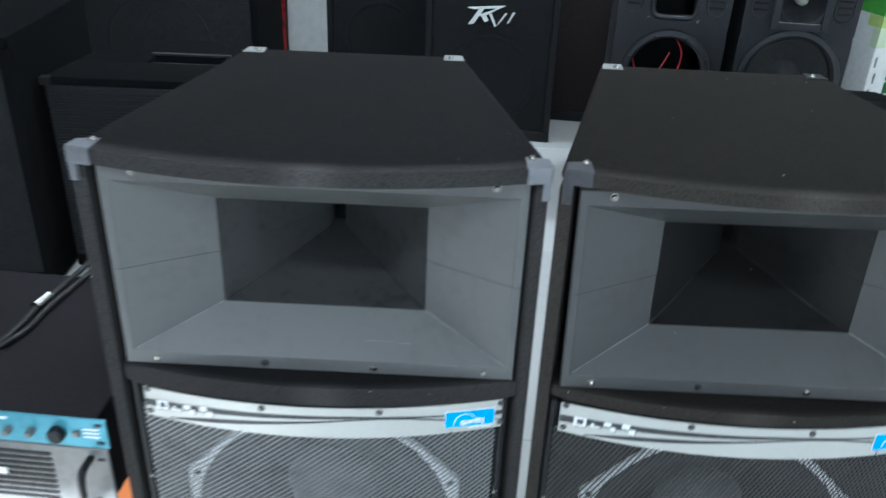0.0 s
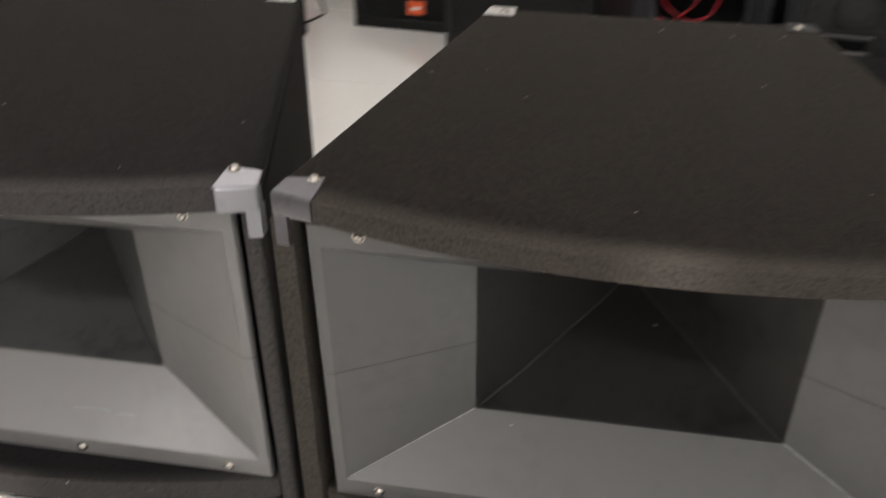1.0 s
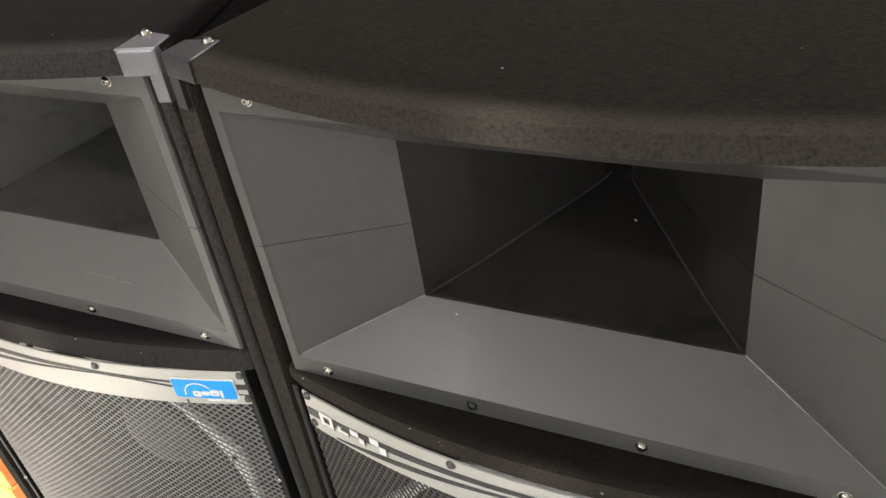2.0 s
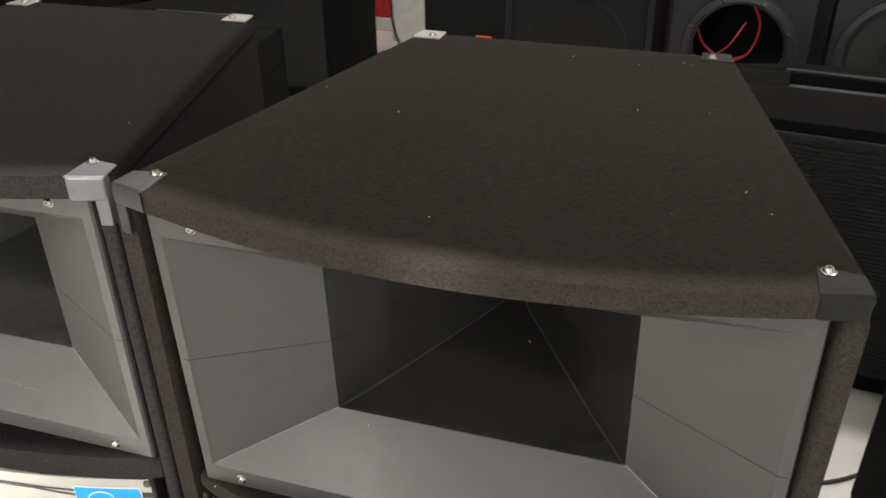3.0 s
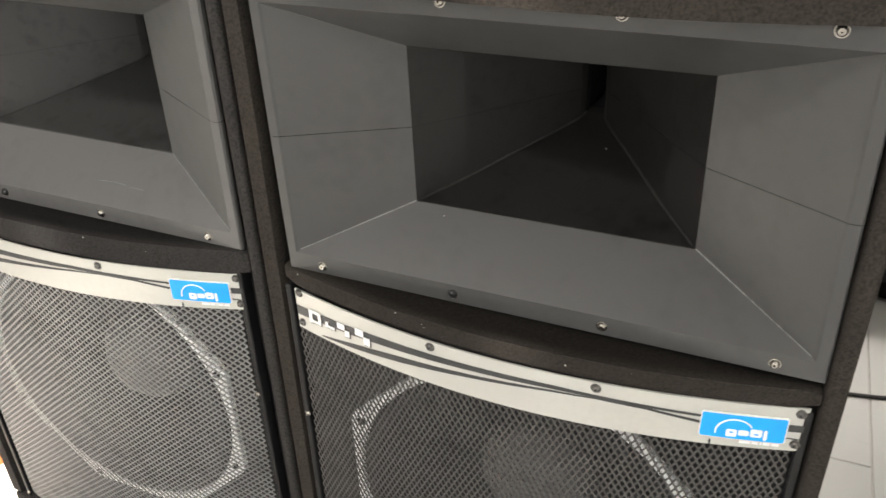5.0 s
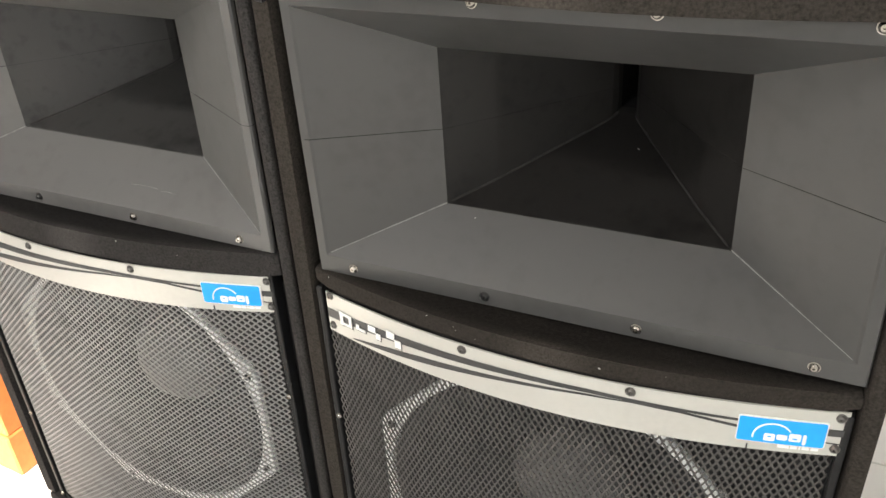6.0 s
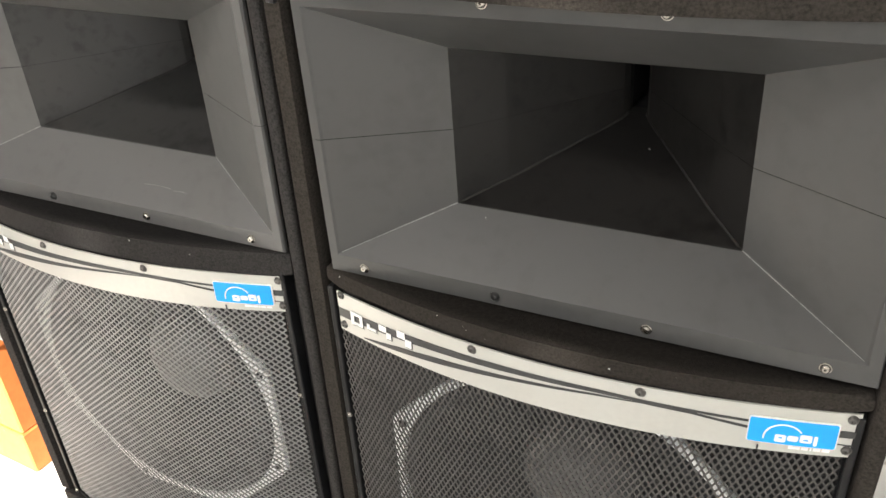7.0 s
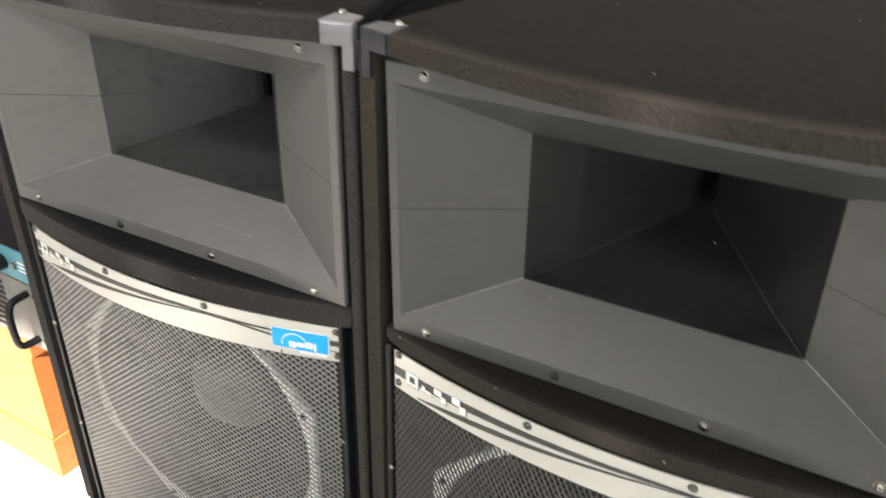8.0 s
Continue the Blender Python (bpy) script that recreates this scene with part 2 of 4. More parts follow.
def box(bm, x0, x1, y0, y1, z0, z1, bevel=0.0, seg=2):
    r = bmesh.ops.create_cube(bm, size=1)
    vs = r["verts"]
    for v in vs:
        v.co = Vector((x0 if v.co.x < 0 else x1, y0 if v.co.y < 0 else y1, z0 if v.co.z < 0 else z1))
    if bevel:
        es = list({e for v in vs for e in v.link_edges})
        bmesh.ops.bevel(bm, geom=es, offset=bevel, segments=seg, profile=0.5, affect="EDGES")
    return bm


def boxes(*rows, bevel=0.0):
    bm = bmesh.new()
    for row in rows:
        box(bm, *row, bevel=bevel)
    return bm


def prism(bm, outline, z0, z1, bevel=0.0, seg=3, corners=(0,)):
    lo = [bm.verts.new((x, y, z0)) for x, y in outline]
    hi = [bm.verts.new((x, y, z1)) for x, y in outline]
    n = len(outline)
    faces = [bm.faces.new(lo[::-1]), bm.faces.new(hi)]
    for k in range(n):
        faces.append(bm.faces.new((lo[k], lo[(k + 1) % n], hi[(k + 1) % n], hi[k])))
    if bevel:
        es = list(faces[0].edges) + list(faces[1].edges)
        es += [e for c in corners for e in lo[c].link_edges if e.other_vert(lo[c]) is hi[c]]
        bmesh.ops.bevel(bm, geom=es, offset=bevel, segments=seg, profile=0.5, affect="EDGES")
    return bm


def lathe(bm, profile, at=(0, 0, 0), axis="y", n=32, close=False):
    """Turns (radius, along) rows round an axis through at."""
    rings = []
    for r, d in profile:
        ring = []
        for k in range(n):
            a = 2 * math.pi * k / n
            u, v = r * math.cos(a), r * math.sin(a)
            co = {"y": (u, d, v), "z": (u, v, d), "x": (d, u, v)}[axis]
            ring.append(bm.verts.new(Vector(co) + Vector(at)))
        rings.append(ring)
    for a, b in zip(rings, rings[1:]):
        for k in range(n):
            bm.faces.new((a[k], a[(k + 1) % n], b[(k + 1) % n], b[k]))
    if close:
        bm.faces.new(rings[-1])
    return bm


def tube(bm, points, r, n=8, close=True):
    pts = [Vector(p) for p in points]
    rings = []
    side = None
    for k, p in enumerate(pts):
        way = (pts[min(k + 1, len(pts) - 1)] - pts[max(k - 1, 0)]).normalized()
        ref = side if side else (Vector((0, 0, 1)) if abs(way.z) < 0.9 else Vector((1, 0, 0)))
        u = (ref - way * ref.dot(way)).normalized()
        side = u
        w = way.cross(u)
        rings.append([bm.verts.new(p + r * (math.cos(2 * math.pi * q / n) * u + math.sin(2 * math.pi * q / n) * w)) for q in range(n)])
    for a, b in zip(rings, rings[1:]):
        for k in range(n):
            bm.faces.new((a[k], a[(k + 1) % n], b[(k + 1) % n], b[k]))
    if close:
        bm.faces.new(rings[0][::-1])
        bm.faces.new(rings[-1])
    return bm


def spline(points, n=8):
    """A smooth line through points."""
    p = [Vector(q) for q in points]
    p = [2 * p[0] - p[1], *p, 2 * p[-1] - p[-2]]
    out = []
    for a, b, c, d in zip(p, p[1:], p[2:], p[3:]):
        for k in range(n):
            t = k / n
            out.append(0.5 * (2 * b + (c - a) * t + (2 * a - 5 * b + 4 * c - d) * t * t + (3 * b - a - 3 * c + d) * t ** 3))
    out.append(p[-2])
    return out


def plate_with_hole(bm, x0, x1, z0, z1, y0, y1, cx, cz, r, n=48):
    """An upright board with a round hole through it."""
    loops = []
    for y in (y0, y1):
        inner, outer = [], []
        for k in range(n):
            a = 2 * math.pi * (k + 0.5) / n
            c, s = math.cos(a), math.sin(a)
            inner.append(bm.verts.new((cx + r * c, y, cz + r * s)))
            dx = ((x1 if c > 0 else x0) - cx) / c
            dz = ((z1 if s > 0 else z0) - cz) / s
            d = min(dx, dz)
            outer.append(bm.verts.new((cx + d * c, y, cz + d * s)))
        loops.append((inner, outer))
    (ia, oa), (ib, ob_) = loops
    for k in range(n):
        j = (k + 1) % n
        bm.faces.new((ia[k], ia[j], oa[j], oa[k]))
        bm.faces.new((ib[k], ob_[k], ob_[j], ib[j]))
        bm.faces.new((ia[k], ib[k], ib[j], ia[j]))
        bm.faces.new((oa[k], oa[j], ob_[j], ob_[k]))
    return bm


# ---- the room ----
X0, X1, Y0, Y1, H = -3.4, 3.4, -2.6, 4.9, 3.0
# unseen gap in the south wall, sized to cut the sun patch
SUN_GAP_X0, SUN_GAP_X1, SUN_GAP_Z, SUN_GAP_H = -0.22, 0.336, 1.5, 2.46
structure("floor", boxes((X0 - 0.1, X1 + 0.1, Y0 - 0.1, Y1 + 0.1, -0.12, -0.004)), GROUT, "glossy white tiled shop floor with thin dark joints")
structure("wall_north", boxes((X0 - 0.1, X1 + 0.1, Y1, Y1 + 0.15, -0.12, H)), PAINT, "plain white painted wall")
# west wall is unseen; its dark colour cuts light bounced onto the horns
structure("wall_west", boxes((X0 - 0.15, X0, Y0, Y1, -0.12, H)), PAINT_LOW_BOUNCE, "plain unseen wall, darkened to cut bounced light")
# this wall's opening is added to let the side fill in
structure("wall_east", boxes((X1, X1 + 0.15, Y0, -2.35, -0.12, H), (X1, X1 + 0.15, -0.55, Y1, -0.12, H), (X1, X1 + 0.15, -2.35, -0.55, -0.12, 0.35), (X1, X1 + 0.15, -2.35, -0.55, 2.35, H)), PAINT, "white painted wall with an added opening for side fill light")
structure("wall_south", boxes((X0 - 0.15, SUN_GAP_X0, Y0 - 0.15, Y0, -0.12, H), (SUN_GAP_X1, X1 + 0.15, Y0 - 0.15, Y0, -0.12, H), (SUN_GAP_X0, SUN_GAP_X1, Y0 - 0.15, Y0, SUN_GAP_H, H), (SUN_GAP_X0, SUN_GAP_X1, Y0 - 0.15, Y0, -0.12, SUN_GAP_Z)), PAINT, "white wall with an assumed high gap that shapes the sun patch")
structure("ceiling", boxes((X0 - 0.15, X1 + 0.15, Y0 - 0.15, Y1 + 0.15, H, H + 0.15)), CEIL, "plain white ceiling")
structure("ground", boxes((-60, 60, -60, Y0 - 0.15, -0.25, -0.13), (X1 + 0.15, 60, Y0 - 0.149, 60, -0.25, -0.13)), GROUT, "grey paved ground outside the shop")
structure("baseboard", boxes((X0, X1, Y1 - 0.014, Y1, 0.0, 0.12), bevel=0.003), TILE, "white tiled baseboard along the wall")
structure("pillar_1", boxes((-1.065, -0.60, 4.17, Y1 - 0.016, -0.03, H), bevel=0.006), PAINT, "cream painted square pillar against the wall")

emit = bpy.data.materials.new("lamp_diffuser")
emit.use_nodes = True
emit.node_tree.nodes["Principled BSDF"].inputs["Emission Color"].default_value = (1, 0.97, 0.92, 1)
emit.node_tree.nodes["Principled BSDF"].inputs["Emission Strength"].default_value = 1.2
# unseen fixtures, added round the overhead fill lamps
for lx, ly in LAMPS:
    fix = thing("ceiling_light", pose(lx, ly, H), "assumed, unseen white ceiling light panel, switched on", "ceiling light", "ceiling lights")
    part("frame", boxes((-0.62, 0.62, -0.18, -0.15, -0.05, 0), (-0.62, 0.62, 0.15, 0.18, -0.05, 0), (-0.62, -0.59, -0.15, 0.15, -0.05, 0), (0.59, 0.62, -0.15, 0.15, -0.05, 0)), CEIL, fix)
    part("diffuser", boxes((-0.59, 0.59, -0.15, 0.15, -0.045, -0.03)), emit, fix)


# ---- the pair of large loudspeakers ----
SAG = 0.036
SIDE_Y = -0.004
GH = 0.250


def bow(x, sag=SAG, half=GH):
    return -sag * (1 - (x / half) ** 2)


def arc_front(half, sag, y_end, n=24):
    return [(-half + 2 * half * k / n, y_end - sag * (1 - (2 * k / n - 1) ** 2)) for k in range(n + 1)]


def sheet(bm, x0, x1, low, high, off, thick=0.0015, n=24):
    """A thin strip bent along the bowed front; low and high give its edges at x."""
    rows = []
    for k in range(n + 1):
        x = x0 + (x1 - x0) * k / n
        y = bow(x) - off
        rows.append([bm.verts.new((x, y + d, z)) for d, z in ((0, low(x)), (0, high(x)), (thick, high(x)), (thick, low(x)))])
    for a, b in zip(rows, rows[1:]):
        for q in range(4):
            bm.faces.new((a[q], b[q], b[(q + 1) % 4], a[(q + 1) % 4]))
    bm.faces.new(rows[0])
    bm.faces.new(rows[-1][::-1])
    return bm


def grille_mesh(px, pz, w, material, steep):
    """Expanded steel mesh: staggered diamonds of flat strands on the bowed front."""
    t = 0.0013
    x0, x1, z0, z1 = -0.2465, 0.2465, 0.046, 0.546
    verts, faces = [], []
    nx, nz = int((x1 - x0) / px), int((z1 - z0) / (pz / 2))
    for j in range(nz):
        za, zb = z0 + j * pz / 2, z0 + (j + 1) * pz / 2
        shift = 0.5 * (j % 2)
        for i in range(nx + 1):
            xa = x0 + (i + shift) * px
            for d in (-0.5, 0.5):
                xb = xa + d * px
                if not (x0 <= xb <= x1 and xa <= x1):
                    continue
                k = len(verts)
                # strands run bent: narrow in the middle, wide at the knots
                for q, ww in ((0.0, 1.3), (0.25, 0.95), (0.5, 0.8), (0.75, 0.95), (1.0, 1.3)):
                    ease = 0.5 * q + 0.5 * (0.5 - 0.5 * math.cos(math.pi * q))
                    x, z = xa + (xb - xa) * (ease if steep else q), za + (zb - za) * (q if steep else ease)
                    y = bow(x) + 0.002
                    e, f = w * ww * 0.75, -w * ww * 0.75 * (1 if d > 0 else -1)
                    verts += [(x - e, y, z - f), (x + e, y + 0.0004, z + f), (x + e * 0.8, y + t, z + f * 0.8), (x - e * 0.8, y + t, z - f * 0.8)]
                for a in (k, k + 4, k + 8, k + 12):
                    faces += [(a, a + 1, a + 5, a + 4), (a + 1, a + 2, a + 6, a + 5), (a + 3, a, a + 4, a + 7)]
    me = bpy.data.meshes.new("grille")
    me.from_pydata(verts, [], faces)
    me.materials.append(material)
    return me


def screw(r=0.0042, h=0.0034, n=16):
    """A domed screw head, facing -y, with a cross recess."""
    bm = bmesh.new()
    lathe(bm, [(r * 1.2, 0.0), (r * 1.2, -0.0006), (r, -0.0008), (r * 0.92, -h * 0.6), (r * 0.6, -h), (r * 0.26, -h), (r * 0.18, -h * 0.45)], n=n, close=True)
    return bm


def shared(name, bm, material, smooth=35):
    bmesh.ops.recalc_face_normals(bm, faces=bm.faces)
    me = bpy.data.meshes.new(name)
    bm.to_mesh(me)
    bm.free()
    me.materials.append(material)
    me.polygons.foreach_set("use_smooth", [True] * len(me.polygons))
    me.set_sharp_from_angle(angle=radians(smooth))
    return me


GRILLE_WIDE = grille_mesh(0.0103, 0.0086, 0.00092, GRILLE, False)
GRILLE_TALL = grille_mesh(0.0066, 0.0126, 0.00096, GRILLE_BLACK, True)
SCREW_ME = shared("screw", screw(), CHROME)
SCREW_DARK = shared("dark_screw", screw(), BLACK_SCREW)
SCREW_SMALL = shared("small_screw", screw(0.0040, 0.003), BADGE_SCREW)
SCREW_TINY = shared("tiny_screw", screw(0.0028, 0.0025), CHROME)


def horn_half(up, inner):
    """One moulded half of the horn: flange and outer flare, or the dark inner flare and throat slot."""
    bm = bmesh.new()
    zc, s = 0.759, (1 if up else -1)
    g = 0.00010 if inner else 0.00026

    def Z(d):
        return zc + s * max(d, g)

    # cross-sections from the flange's rim inwards: half width, half height, depth
    if inner:
        prof = [(0.1355, 0.0775, 0.0592), (0.1335, 0.0764, 0.0615), (0.0980, 0.0645, 0.101), (0.0560, 0.0483, 0.153), (0.0240, 0.0362, 0.192), (0.0135, 0.0312, 0.205), (0.0094, 0.0275, 0.213), (0.0085, 0.0250, 0.222)]
    else:
        prof = [(0.256, 0.1445, 0.006), (0.256, 0.1445, 0.001), (0.2545, 0.1430, -0.0015), (0.2455, 0.1240, -0.0015), (0.2430, 0.1225, 0.0005), (0.1355, 0.0775, 0.059)]
    rings = []
    for a, h, y in prof:
        rings.append([bm.verts.new(c) for c in ((-a, y, Z(0)), (-a, y, Z(h)), (a, y, Z(h)), (a, y, Z(0)))])
    for p, q in zip(rings, rings[1:]):
        for k in range(3):
            bm.faces.new((p[k], p[k + 1], q[k + 1], q[k]))
    return bm


def ease(rows, x):
    """Piecewise straight line through (x, value) rows."""
    for (xa, za), (xb, zb) in zip(rows, rows[1:]):
        if x <= xb:
            break
    return za + (zb - za) * (x - xa) / (xb - xa)


def speaker_front_badge(spk, shift):
    low = lambda x: 0.5440 + 0.0030 * x / 0.25 - 0.0025 * (1 - (x / 0.25) ** 2)
    high = lambda x: 0.5910 + 0.0024 * x / 0.25 + 0.0005 * (1 - (x / 0.25) ** 2)
    badge = part("badge", sheet(bmesh.new(), -0.2420, 0.2520, low, high, 0.003, 0.002, 40), ALU, spk, "curved silver aluminium badge strip")
    badge.location = (shift[0], 0, shift[1])

    def ribbon(name, top, bottom, label=""):
        part(name, sheet(bmesh.new(), top[0][0], top[-1][0], lambda x: ease(bottom, x), lambda x: ease(top, x), 0.0036, 0.0005, 40), INK, badge, label)

    # broad stripe tapering to the plate, a bow below it, short ends beyond the plate
    ribbon("stripe", [(-0.2415, 0.5690), (-0.130, 0.5745), (-0.020, 0.5780), (0.045, 0.5795), (0.110, 0.5780), (0.1705, 0.5765)], [(-0.2415, 0.5580), (-0.130, 0.5660), (-0.020, 0.5725), (0.045, 0.5755), (0.110, 0.5756), (0.1705, 0.5742)], "thin dark printed stripe")
    ribbon("stripe", [(-0.2080, 0.5445), (-0.160, 0.5535), (-0.116, 0.5592), (-0.030, 0.5672), (0.043, 0.5738), (0.085, 0.5752)], [(-0.2080, 0.5435), (-0.160, 0.5475), (-0.116, 0.5525), (-0.030, 0.5635), (0.043, 0.5718), (0.085, 0.5745)])
    ribbon("stripe", [(0.078, 0.5758), (0.125, 0.5752), (0.1705, 0.5698)], [(0.078, 0.5746), (0.125, 0.5730), (0.1705, 0.5672)])
    ribbon("stripe", [(0.2385, 0.5752), (0.2518, 0.5750)], [(0.2385, 0.5682), (0.2518, 0.5680)])
    ribbon("stripe", [(0.2385, 0.5612), (0.2518, 0.5600)], [(0.2385, 0.5603), (0.2518, 0.5592)])
    # block mark in plain angular strokes, white with a dark lower edge
    strokes = (((-0.2235, -0.2190, 0.5565, 0.5725), (-0.2190, -0.2110, 0.5690, 0.5725), (-0.2110, -0.2070, 0.5575, 0.5725), (-0.2190, -0.2110, 0.5575, 0.5605)),
               ((-0.2010, -0.1970, 0.5600, 0.5665), (-0.1970, -0.1885, 0.5600, 0.5630)),
               ((-0.1845, -0.1750, 0.5655, 0.5725), (-0.1750, -0.1690, 0.5590, 0.5662)),
               ((-0.1610, -0.1510, 0.5670, 0.5755), (-0.1510, -0.1435, 0.5590, 0.5678)))
    for shape in strokes:
        bm, under = bmesh.new(), bmesh.new()
        for x0, x1, za, zb in shape:
            sheet(bm, x0, x1, lambda x: za, lambda x: zb, 0.0047, 0.0007, 3)
            sheet(under, x0 + 0.0008, x1 + 0.0010, lambda x: za - 0.0012, lambda x: zb - 0.0012, 0.0042, 0.0003, 3)
        glyph = part("mark", bm, WHITE_INK, badge, "small white angular mark")
        part("mark_shadow", under, INK, glyph)
    # blue plate: white rim with clipped corners, blue field, white arc and bars
    def plate_sheet(x0, x1, z0, z1, cut, off, thick):
        return sheet(bmesh.new(), x0, x1, lambda x: z0 + max(0.0, cut - (x - x0), cut - (x1 - x)), lambda x: z1 - max(0.0, cut - (x - x0), cut - (x1 - x)), off, thick, 60)
    plate = part("plate", plate_sheet(0.1705, 0.2385, 0.5553, 0.5828, 0.0016, 0.0050, 0.0016), WHITE_INK, badge, "blue plate with white rim and marks")
    part("plate_field", plate_sheet(0.1715, 0.2375, 0.5563, 0.5818, 0.0012, 0.0056, 0.0005), BLUE_INK, plate)
    arc = bmesh.new()
    pts = []
    for k in range(25):
        a = math.pi * (1.04 - 0.86 * k / 24)
        x, z = 0.1985 + 0.0150 * math.cos(a), 0.5632 + 0.0145 * math.sin(a)
        pts.append((x, bow(x) - 0.0061, z))
    tube(arc, pts, 0.00075, 6)
    part("plate_arc", arc, WHITE_INK, plate)
    # four plain rounded blocks, the first and last hanging lower
    for x0, x1, za, zb, hole in ((0.1920, 0.2005, 0.5590, 0.5668, True), (0.2015, 0.2098, 0.5612, 0.5668, False), (0.2108, 0.2200, 0.5608, 0.5690, True), (0.2212, 0.2240, 0.5582, 0.5690, False)):
        bar = part("plate_bar", sheet(bmesh.new(), x0, x1, lambda x: za + max(0, 0.001 - (x - x0), 0.001 - (x1 - x)), lambda x: zb - max(0, 0.001 - (x - x0), 0.001 - (x1 - x)), 0.0063, 0.0005, 12), WHITE_INK, plate)
        if hole:
            part("bar_slot", sheet(bmesh.new(), x0 + 0.0028, x1 - 0.0028, lambda x: 0.5633, lambda x: 0.5646, 0.0066, 0.0002, 3), BLUE_INK, bar)
    under = bmesh.new()
    for x0, x1 in ((0.2035, 0.2125), (0.2133, 0.2185), (0.2197, 0.2211), (0.2221, 0.2277), (0.2287, 0.2345)):
        sheet(under, x0, x1, lambda x: 0.5512, lambda x: 0.5542, 0.0044, 0.0005, 4)
    part("plate_line", under, WHITE_INK, badge)
    part("pen_tick", sheet(bmesh.new(), 0.1797, 0.1811, lambda x: 0.5452, lambda x: 0.5512, 0.0042, 0.0004, 2), INK, badge)
    for x, z in ((-0.235, 0.5860), (-0.2355, 0.5490), (-0.074, 0.5850), (0.083, 0.5862), (0.2455, 0.5877), (0.2460, 0.5546)):
        sc = part("screw", SCREW_SMALL, None, badge)
        sc.location = (x, bow(x) - 0.003, z)


def loudspeaker(m, cloth, moulding, throat, bracket_mats, rear_mats, corner, mesh, size, horn_set, badge_shift, label):
    spk = thing("loudspeaker", m, label, "loudspeaker", "pair of large loudspeakers")
    wide, lip = size
    # carpeted box: sides, back, bottom
    for s in (-1, 1):
        bm = bmesh.new()
        out = [(s * (wide - 0.0165), SIDE_Y), (s * wide, SIDE_Y), (s * 0.178, 0.448), (s * 0.160, 0.448)]
        prism(bm, out if s > 0 else out[::-1], 0.040, lip - 0.0005, 0.0070, 4, (0, 1))
        part("side_panel", bm, cloth, spk, smooth=40)
    bm = bmesh.new()
    prism(bm, [(-0.176, 0.430), (0.176, 0.430), (0.176, 0.446), (-0.176, 0.446)], 0.040, lip - 0.0005, 0.003)
    part("back_panel", bm, cloth, spk, smooth=40)
    bm = bmesh.new()
    prism(bm, [*arc_front(wide, 0.014, SIDE_Y - 0.002), (0.178, 0.450), (-0.178, 0.450)], 0.012, 0.042, 0.006)
    part("bottom_panel", bm, cloth, spk, smooth=40)
    bm = bmesh.new()
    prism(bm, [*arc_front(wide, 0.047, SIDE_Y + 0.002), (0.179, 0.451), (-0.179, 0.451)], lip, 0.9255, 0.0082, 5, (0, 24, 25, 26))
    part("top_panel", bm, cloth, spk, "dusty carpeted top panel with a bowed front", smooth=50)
    bm = bmesh.new()
    prism(bm, [*arc_front(wide - 0.0185, 0.036, 0.0), (wide - 0.0185, 0.07), (0.0185 - wide, 0.07)], 0.5935 + badge_shift[1], 0.612, 0.0065)
    part("shelf", bm, cloth, spk, "bowed carpeted ledge under the horn", smooth=50)
    for x, y in ((-0.22, 0.02), (0.22, 0.02), (-0.14, 0.40), (0.14, 0.40)):
        part("foot", lathe(bmesh.new(), [(0.014, 0.014), (0.016, 0.008), (0.015, 0.0), (0.004, 0.0)], (x, y, 0), "z", 16, True), RUBBER, spk)
    # horn, set a little askew in its opening
    dx, dz, lean = horn_set
    askew = pose(dx, 0, 0.759 + dz, 0, lean, 0) @ Matrix.Diagonal((wide / 0.281, 1, 1, 1)) @ pose(0, 0, -0.759)

    def seated(ob):
        ob.matrix_basis = askew @ ob.matrix_basis
        return ob

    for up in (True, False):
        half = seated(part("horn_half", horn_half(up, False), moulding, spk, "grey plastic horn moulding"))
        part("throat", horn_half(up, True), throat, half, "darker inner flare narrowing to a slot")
    seated(part("throat_duct", boxes((-0.012, -0.0088, 0.223, 0.33, 0.732, 0.786), (0.0088, 0.012, 0.223, 0.33, 0.732, 0.786), (-0.012, 0.012, 0.223, 0.33, 0.786, 0.789), (-0.012, 0.012, 0.223, 0.33, 0.729, 0.732), (-0.012, 0.012, 0.33, 0.333, 0.729, 0.789)), VOID, spk, "throat behind the slot, blackened for its shade"))
    for a, b in (((-0.2420, 0.0015, 0.6372), (-0.1358, 0.0588, 0.6820)), ((0.2420, 0.0015, 0.6372), (0.1358, 0.0588, 0.6820))):
        seated(part("worn_edge", tube(bmesh.new(), [a, b], 0.0006, 6), WORN, spk, "paler worn corner line of the horn"))
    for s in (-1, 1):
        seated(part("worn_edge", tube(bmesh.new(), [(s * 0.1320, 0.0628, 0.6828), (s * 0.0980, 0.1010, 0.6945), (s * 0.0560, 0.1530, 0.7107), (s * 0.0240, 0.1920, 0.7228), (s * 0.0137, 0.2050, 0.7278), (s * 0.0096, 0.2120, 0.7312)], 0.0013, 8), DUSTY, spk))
    for x in (-0.2150, -0.0715, 0.0720, 0.2160):
        for z in (0.6250, 0.8950):
            sc = part("screw", SCREW_DARK if (abs(x + 0.0715) < 0.01 and z < 0.7) else SCREW_ME, None, spk)
            sc.matrix_basis = askew @ pose(x, -0.0015, z, 0, 57 * (x * 9 + z), 0)
    # lower baffle and woofer
    zc = 0.342
    part("baffle", plate_with_hole(bmesh.new(), -0.258, 0.258, 0.042, 0.592, 0.012, 0.030, 0, zc, 0.190), BLACK, spk)
    bm = bmesh.new()
    rings = []
    n = 128
